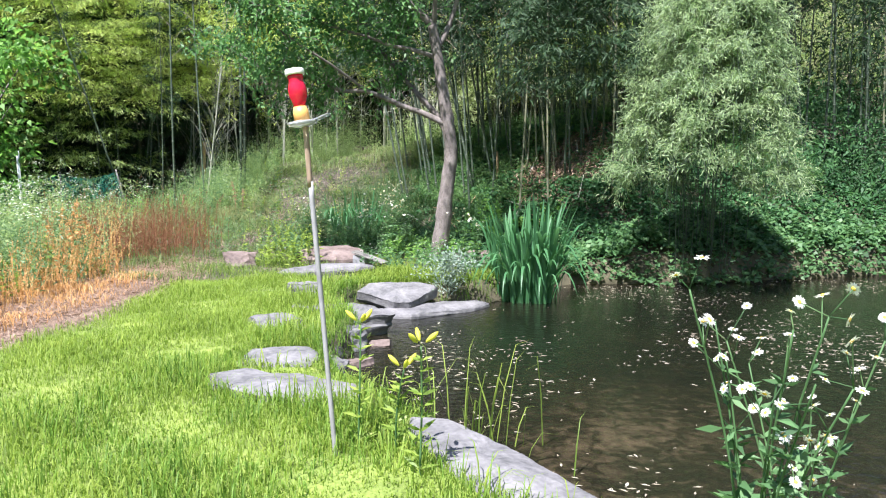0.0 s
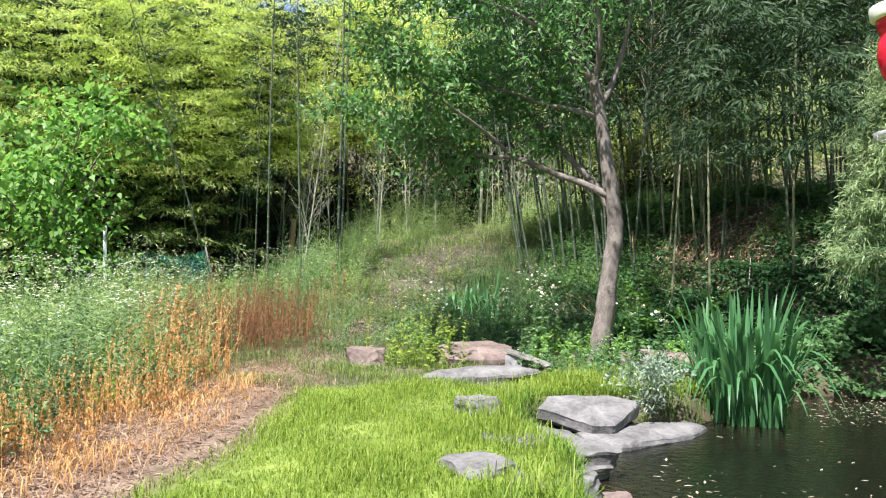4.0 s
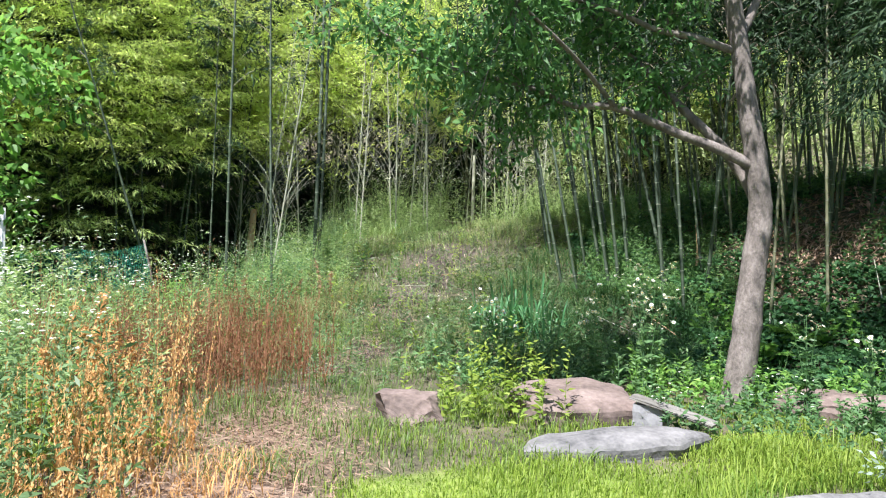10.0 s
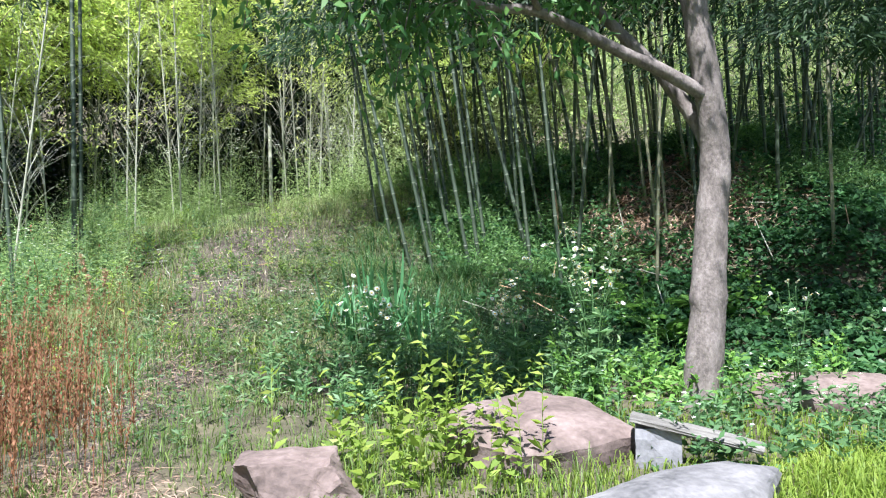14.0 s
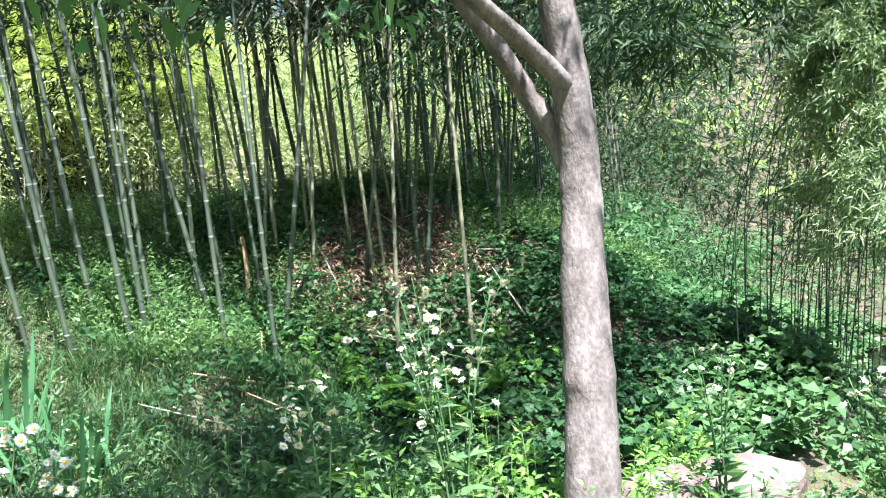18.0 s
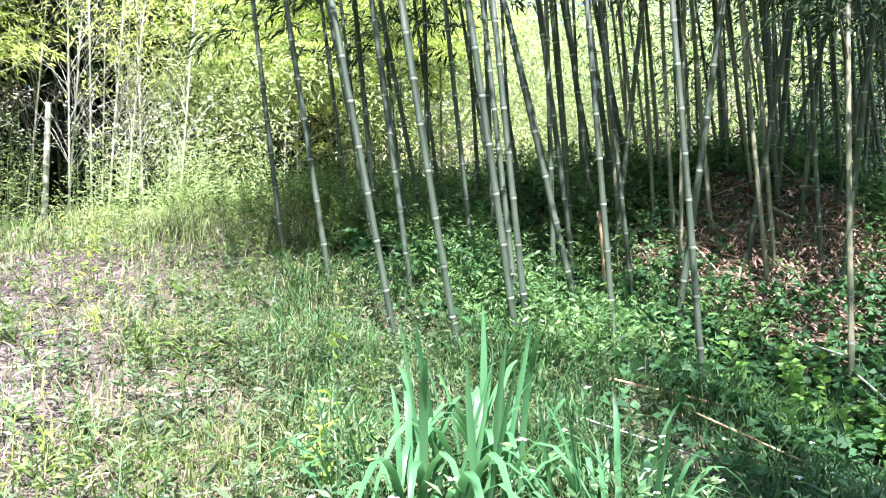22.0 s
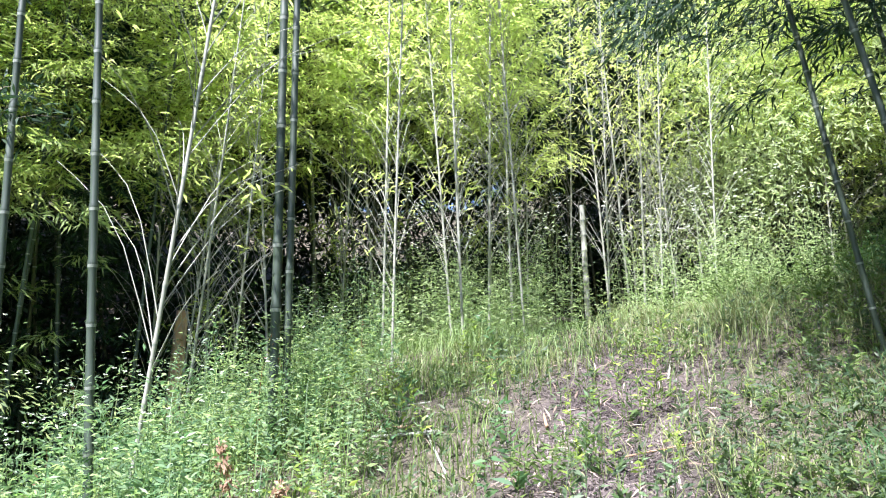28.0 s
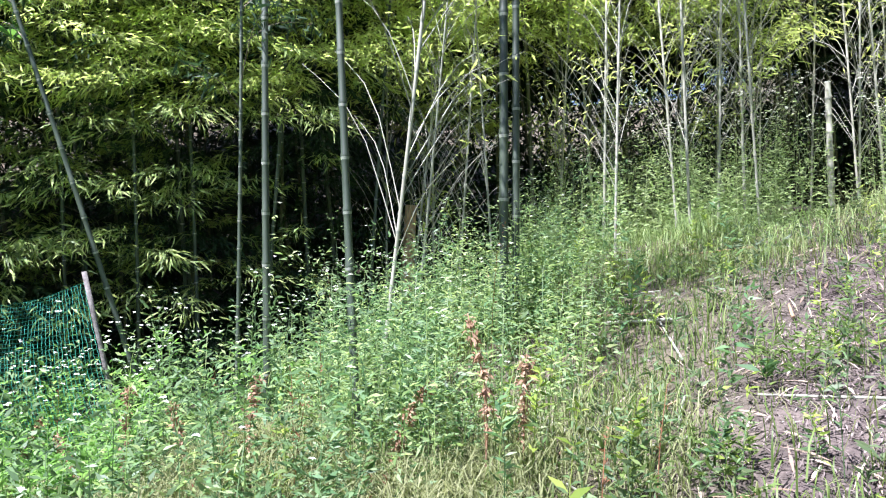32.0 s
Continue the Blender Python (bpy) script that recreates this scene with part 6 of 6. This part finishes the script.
# irises: each leaf a long arching ribbon
def ribbon(height, width, out, droop, seed):
    g = np.random.default_rng(seed)
    s = np.linspace(0, 1, 10)
    x = out * s**1.8 + 0.02 * np.sin(3 * s + seed)
    z = height * (s - droop * np.clip(s - 0.55, 0, 1) ** 2 * 2.2)
    w = width * (0.75 + 0.45 * s) * np.clip((1 - s) / 0.35, 0, 1) ** 0.6
    c = np.stack([x, 0.01 * np.sin(5 * s), z], 1)
    l_, r_ = c - np.stack([0 * w, w / 2, 0 * w], 1), c + np.stack([0 * w, w / 2, 0 * w], 1)
    m_ = c + np.stack([-0.12 * w, 0 * w, 0 * w], 1)
    v = np.stack([l_, m_, r_], 1).reshape(-1, 3)
    k = np.arange(9)[:, None] * 3
    return mesh_of("leaf", v, np.concatenate([k + [0, 1, 4, 3], k + [1, 2, 5, 4]]), None, [M_IRIS])


IRIS = [ribbon(h, w_, o, d, i) for i, (h, w_, o, d) in enumerate(((1.0, 0.03, 0.1, 0.0), (0.95, 0.028, 0.22, 0.2), (1.05, 0.032, 0.34, 0.6), (0.9, 0.03, 0.45, 1.0), (1.0, 0.026, 0.16, 0.1), (0.8, 0.03, 0.5, 1.5), (1.1, 0.03, 0.2, 0.1)))]


BROAD = [ribbon(h, w_, o, d, i) for i, (h, w_, o, d) in enumerate(((1.0, 0.036, 0.12, 0.0), (0.95, 0.034, 0.32, 0.6), (0.9, 0.038, 0.5, 1.3), (1.05, 0.034, 0.2, 0.3), (0.9, 0.036, 0.6, 1.9), (1.0, 0.038, 0.4, 1.5)))]


def iris_clump(x, y, z, height, radius, count, seed, label, kinds=IRIS):
    g = random.Random(seed)
    ob = thing("iris_clump", label, "iris", "irises", at=Matrix.Translation((x, y, z)))
    for i in range(count):
        a, r = g.uniform(0, 2 * math.pi), radius * math.sqrt(g.random())
        lf = part("leaf", g.choice(kinds), ob)
        turn = a + g.gauss(0, 0.5)
        lf.matrix_basis = Matrix.Translation((r * math.cos(a), r * math.sin(a), 0)) @ Matrix.Rotation(turn, 4, "Z") @ Matrix.Rotation(g.gauss(0.05, 0.06), 4, "Y") @ Matrix.Scale(height * g.uniform(0.7, 1.08), 4)


iris_clump(2.28, 5.65, -0.4, 1.62, 0.5, 190, 91, "large clump of tall green iris leaves in the pond's edge")
iris_clump(-2.05, 10.5, 0.28, 0.98, 0.3, 46, 92, "clump of broad green iris leaves", BROAD)
iris_clump(-1.55, 10.8, 0.38, 0.95, 0.28, 38, 93, "clump of dark green iris leaves in shade", BROAD)
iris_clump(-1.3, 10.2, 0.2, 0.85, 0.25, 30, 94, "clump of dark green iris leaves in shade", BROAD)


# lilies with yellow buds
def lily(x, y, height, seed):
    g = np.random.default_rng(seed)
    ob = thing("lily", "lily stalk with yellow buds by the water", "lily", "lilies", at=Matrix.Translation((x, y, float(land(x, y)))))
    c = curve_through([(0, 0, -0.05), (0.01, 0.0, height * 0.5), (g.normal(0, 0.03), g.normal(0, 0.03), height)], 14)
    v, q, t = tube(c, np.linspace(0.007, 0.004, 14), 6)
    part("stalk", mesh_of("stalk", v, q, t, [M_WEED]), ob)
    n = 46
    k = g.uniform(0.08, 0.95, n)
    a = np.arange(n) * 2.4
    p = c[(k * 13).astype(int)]
    v, q = leaf_arrays(p, np.stack([np.cos(a), np.sin(a), np.full(n, 0.5)], 1), 0.12 * (1.15 - 0.6 * k), 0.02)
    tagged(part("foliage", mesh_of("foliage", v, q, None, [M_YELLOW]), ob), kind="stuff")
    bud = turned("bud", [(0.0, 0.0), (0.006, 0.004), (0.013, 0.03), (0.014, 0.05), (0.009, 0.075), (0.0, 0.088)], M_BUD, 8)
    for i in range(3):
        b = part("bud", bud, ob, "yellow flower bud")
        b.matrix_basis = Matrix.Translation(tuple(c[-1])) @ Matrix.Rotation(i * 2.1 + seed, 4, "Z") @ Matrix.Rotation(radians(48), 4, "Y") @ Matrix.Translation((0, 0, 0.035))


for x, y, h, sd in ((1.38, -1.78, 0.72, 1), (1.79, -2.12, 0.70, 2), (1.6, -1.8, 0.5, 3)):
    lily(x, y, h, sd)

# reeds standing in the shallows
p = np.stack([rng.normal(2.1, 0.22, 40), rng.normal(-0.95, 0.22, 40), np.full(40, -0.4)], 1)
v, q, t = blade_arrays(p, rng.uniform(0.3, 1.0, 40), 0.009, rng.uniform(0.05, 0.7, 40), rng.uniform(0, 6.3, 40), 1.0)
single("reeds", mesh_of("reeds", v, q, t, [M_YELLOW]), "thin yellow-green reeds in the shallows", "reeds", kind="stuff")

# silvery plant between the rocks
sv = thing("silver_herb", "pale silvery herb growing between the rocks", "herb", at=Matrix.Translation((1.14, 4.85, -0.12)))
g = np.random.default_rng(95)
c = np.repeat(np.stack([g.normal(0, 0.16, 26), g.normal(0, 0.14, 26), g.uniform(0.1, 0.55, 26)], 1), 42, 0)
d = g.normal(0, 0.06, c.shape)
v, q = leaf_arrays(c + d, d + (0, 0, 0.03), g.uniform(0.03, 0.07, len(c)), g.uniform(0.015, 0.03, len(c)))
tagged(part("foliage", mesh_of("foliage", v, q, None, [M_SILVER]), sv), kind="stuff")
for i in range(7):
    v, q, t = tube(curve_through([(0, 0, -0.05), tuple(g.normal(0, 0.05, 2)) + (0.2,), tuple(g.normal(0, 0.13, 2)) + (0.5,)], 8), 0.004, 5)
    part("stem", mesh_of("stem", v, q, t, [M_SILVER]), sv)


# ferns
def frond(length, seed):
    g = np.random.default_rng(seed)
    s = np.linspace(0, 1, 12)
    c = np.stack([length * s, 0 * s, length * (0.75 * s - 0.62 * s**2.2)], 1)
    pile = Pile()
    v, q, t = tube(c, np.linspace(0.004, 0.0015, 12), 4)
    pile.add(v, q, t)
    k = np.repeat(np.linspace(0.12, 0.98, 22), 2)
    side = np.tile((1.0, -1.0), 22)
    p = np.stack([np.interp(k, s, c[:, 0]), 0 * k, np.interp(k, s, c[:, 2])], 1)
    L = length * 0.3 * np.sin(np.pi * (0.12 + 0.86 * (1 - k))) ** 0.8 + 0.01
    v, q = leaf_arrays(p, np.stack([np.full(44, 0.35), side, np.full(44, -0.1)], 1), L, L * 0.28, np.tile((0, 0, 1.0), (44, 1)))
    pile.add(v, q)
    return pile.mesh("frond", [M_BROADLEAF])


FRONDS = [frond(0.5, 1), frond(0.42, 2), frond(0.56, 3)]
for i, (x, y) in enumerate(((1.62, 10.5), (1.5, 9.95), (2.1, 10.3), (-0.1, 9.3), (-8.0, 14.2))):
    fern = thing("fern", "bright green fern on the bank", "fern", "ferns", at=Matrix.Translation((x, y, float(land(x, y)) + 0.02)))
    for k in range(9):
        f = part("frond", FRONDS[k % 3], fern)
        f.matrix_basis = Matrix.Rotation(k * 0.72 + i, 4, "Z") @ Matrix.Rotation(radians(-12 - 7 * (k % 3)), 4, "Y")


# dried dock stalks at the foot of the slope
def dock(x, y, height, seed, mat=M_DOCK):
    g = np.random.default_rng(seed)
    ob = thing("dried_dock", "dried brown dock stalk in the grass", "weed", "dried stalks", at=Matrix.Translation((x, y, float(land(x, y)))))
    c = curve_through([(0, 0, -0.05), (g.normal(0, 0.02), 0, height * 0.5), (g.normal(0, 0.07), g.normal(0, 0.05), height)], 12)
    v, q, t = tube(c, np.linspace(0.006, 0.003, 12), 6)
    part("stalk", mesh_of("stalk", v, q, t, [mat]), ob)
    n = 210
    k = g.uniform(0.42, 1.0, n)
    p = c[(k * 11).astype(int)] + g.normal(0, 0.013, (n, 3))
    v, q = leaf_arrays(p, g.normal(0, 1, (n, 3)) + (0, 0, -0.4), g.uniform(0.015, 0.05, n), g.uniform(0.01, 0.02, n))
    tagged(part("seed_head", mesh_of("seed_head", v, q, None, [mat]), ob, "crumpled dry seeds"), kind="stuff")


for i, (x, y, h) in enumerate(((-6.5, 11.9, 0.62), (-7.05, 11.95, 0.5), (-5.62, 11.95, 0.55), (-5.2, 12.05, 0.85), (-5.05, 12.2, 0.6), (-8.95, 12.25, 0.55), (-7.5, 11.9, 0.7), (-8.1, 12.0, 0.45),
                               (-4.95, 5.1, 1.15), (-4.8, 4.95, 0.95), (-5.05, 4.9, 1.05), (-4.85, 5.3, 0.9), (-4.7, 4.7, 1.1), (-4.62, 4.5, 0.9), (-4.5, 4.85, 0.8), (-4.4, 4.3, 0.95), (-5.2, 5.3, 0.8), (-4.55, 3.9, 0.85))):
    dock(x, y, h, 100 + i, M_DOCK if y > 8 else M_ORANGE)


# sticks and dead wood
def stick(name, label, pts, r, mat, seed=0):
    p = np.asarray(pts, float)
    c = curve_through(p, 8) if len(p) > 2 and name != "bent_stick" else p
    v, q, t = tube(c - c[0], np.linspace(r, r * 0.7, len(c)), 7)
    single(name, mesh_of(name, v, q, t, [mat]), label, "stick", "fallen sticks", at=Matrix.Translation(tuple(c[0])))


stick("bent_stick", "snapped dry bamboo stick bent over", [(0.25, 11.85, 0.72), (0.45, 11.6, 0.68), (0.5, 11.58, 0.66), (0.52, 11.5, 0.38)], 0.012, M_DEADWOOD)
z = float(land(1.35, 13.2))
stick("dead_snag", "split red-brown dead bamboo stump", [(1.35, 13.2, z - 0.1), (1.4, 13.25, z + 0.4), (1.38, 13.3, z + 0.85)], 0.035, M_DEADWOOD)
pk = random.Random(9)
for i in range(44):
    x, y = pk.uniform(-5.4, -1.0), pk.uniform(10.6, 18.5)
    a, L = pk.uniform(0, math.pi), pk.uniform(0.2, 0.9)
    e = (x + L * math.cos(a), y + L * math.sin(a))
    stick("fallen_stick", "pale broken bamboo stick on the ground", [(x, y, float(land(x, y)) + 0.03), (*e, float(land(*e)) + 0.035)], pk.uniform(0.006, 0.016), pk.choice((M_CULM_PALE, M_DEADWOOD)))
for i in range(16):
    x, y = pk.uniform(-0.2, 4.5), pk.uniform(10.2, 13.2)
    a, L = pk.uniform(0, math.pi), pk.uniform(0.3, 0.9)
    e = (x + L * math.cos(a), y + L * math.sin(a))
    stick("fallen_stick", "pale broken bamboo stick in the ivy", [(x, y, float(land(x, y)) + 0.15), (*e, float(land(*e)) + pk.uniform(0.15, 0.4))], pk.uniform(0.006, 0.012), pk.choice((M_CULM_PALE, M_DEADWOOD)))
x, y = -3.3, 21.6
bk = thing("broken_culm", "broken pale bamboo stump standing on the crest", "bamboo", at=Matrix.Translation((x, y, float(land(x, y)))))
pile = Pile()
culm_arrays(pile, 2.3, 0.05, 8, 0.0, taper=0.9)
part("culm", pile.mesh("culm", [M_CULM_PALE, M_NODE]), bk)
x, y = -8.6, 17.4
stick("dead_tree", "orange-brown broken dead tree at the grove's edge", [(x, y, float(land(x, y)) - 0.2), (x + 0.05, y, float(land(x, y)) + 0.9), (x + 0.12, y, float(land(x, y)) + 1.9)], 0.11, M_DEADWOOD)

# leaves afloat on the pond
n = 19000
x, y = rng.uniform(1.0, 11, n), rng.uniform(-4, 9, n)
drift = np.clip(0.34 * np.sin(x * 1.1 + y * 0.5) + 0.27 * np.sin(y * 1.3 - x * 0.4) + 0.2 * np.sin(x * 3.7 - y * 2.9) + 0.2, 0.02, 0.8)
ok = (shore_depth(x, y) > 0.25) & (rng.random(n) < drift)
p = np.stack([x, y, np.full(n, WATER_Z + 0.006)], 1)[ok]
a = rng.uniform(0, 6.3, len(p))
L = 0.025 + 0.075 * rng.random(len(p)) ** 1.8
v, q = leaf_arrays(p, np.stack([np.cos(a), np.sin(a), 0 * a], 1), L, L * 0.28, np.tile((0, 0, 1.0), (len(p), 1)), 0.03)
v[:, 2] = np.maximum(v[:, 2], WATER_Z + 0.004)
single("floating_leaves", mesh_of("floating_leaves", v, q, None, [M_FLOAT]), "pale dead leaves floating on the pond", "leaves", kind="stuff")
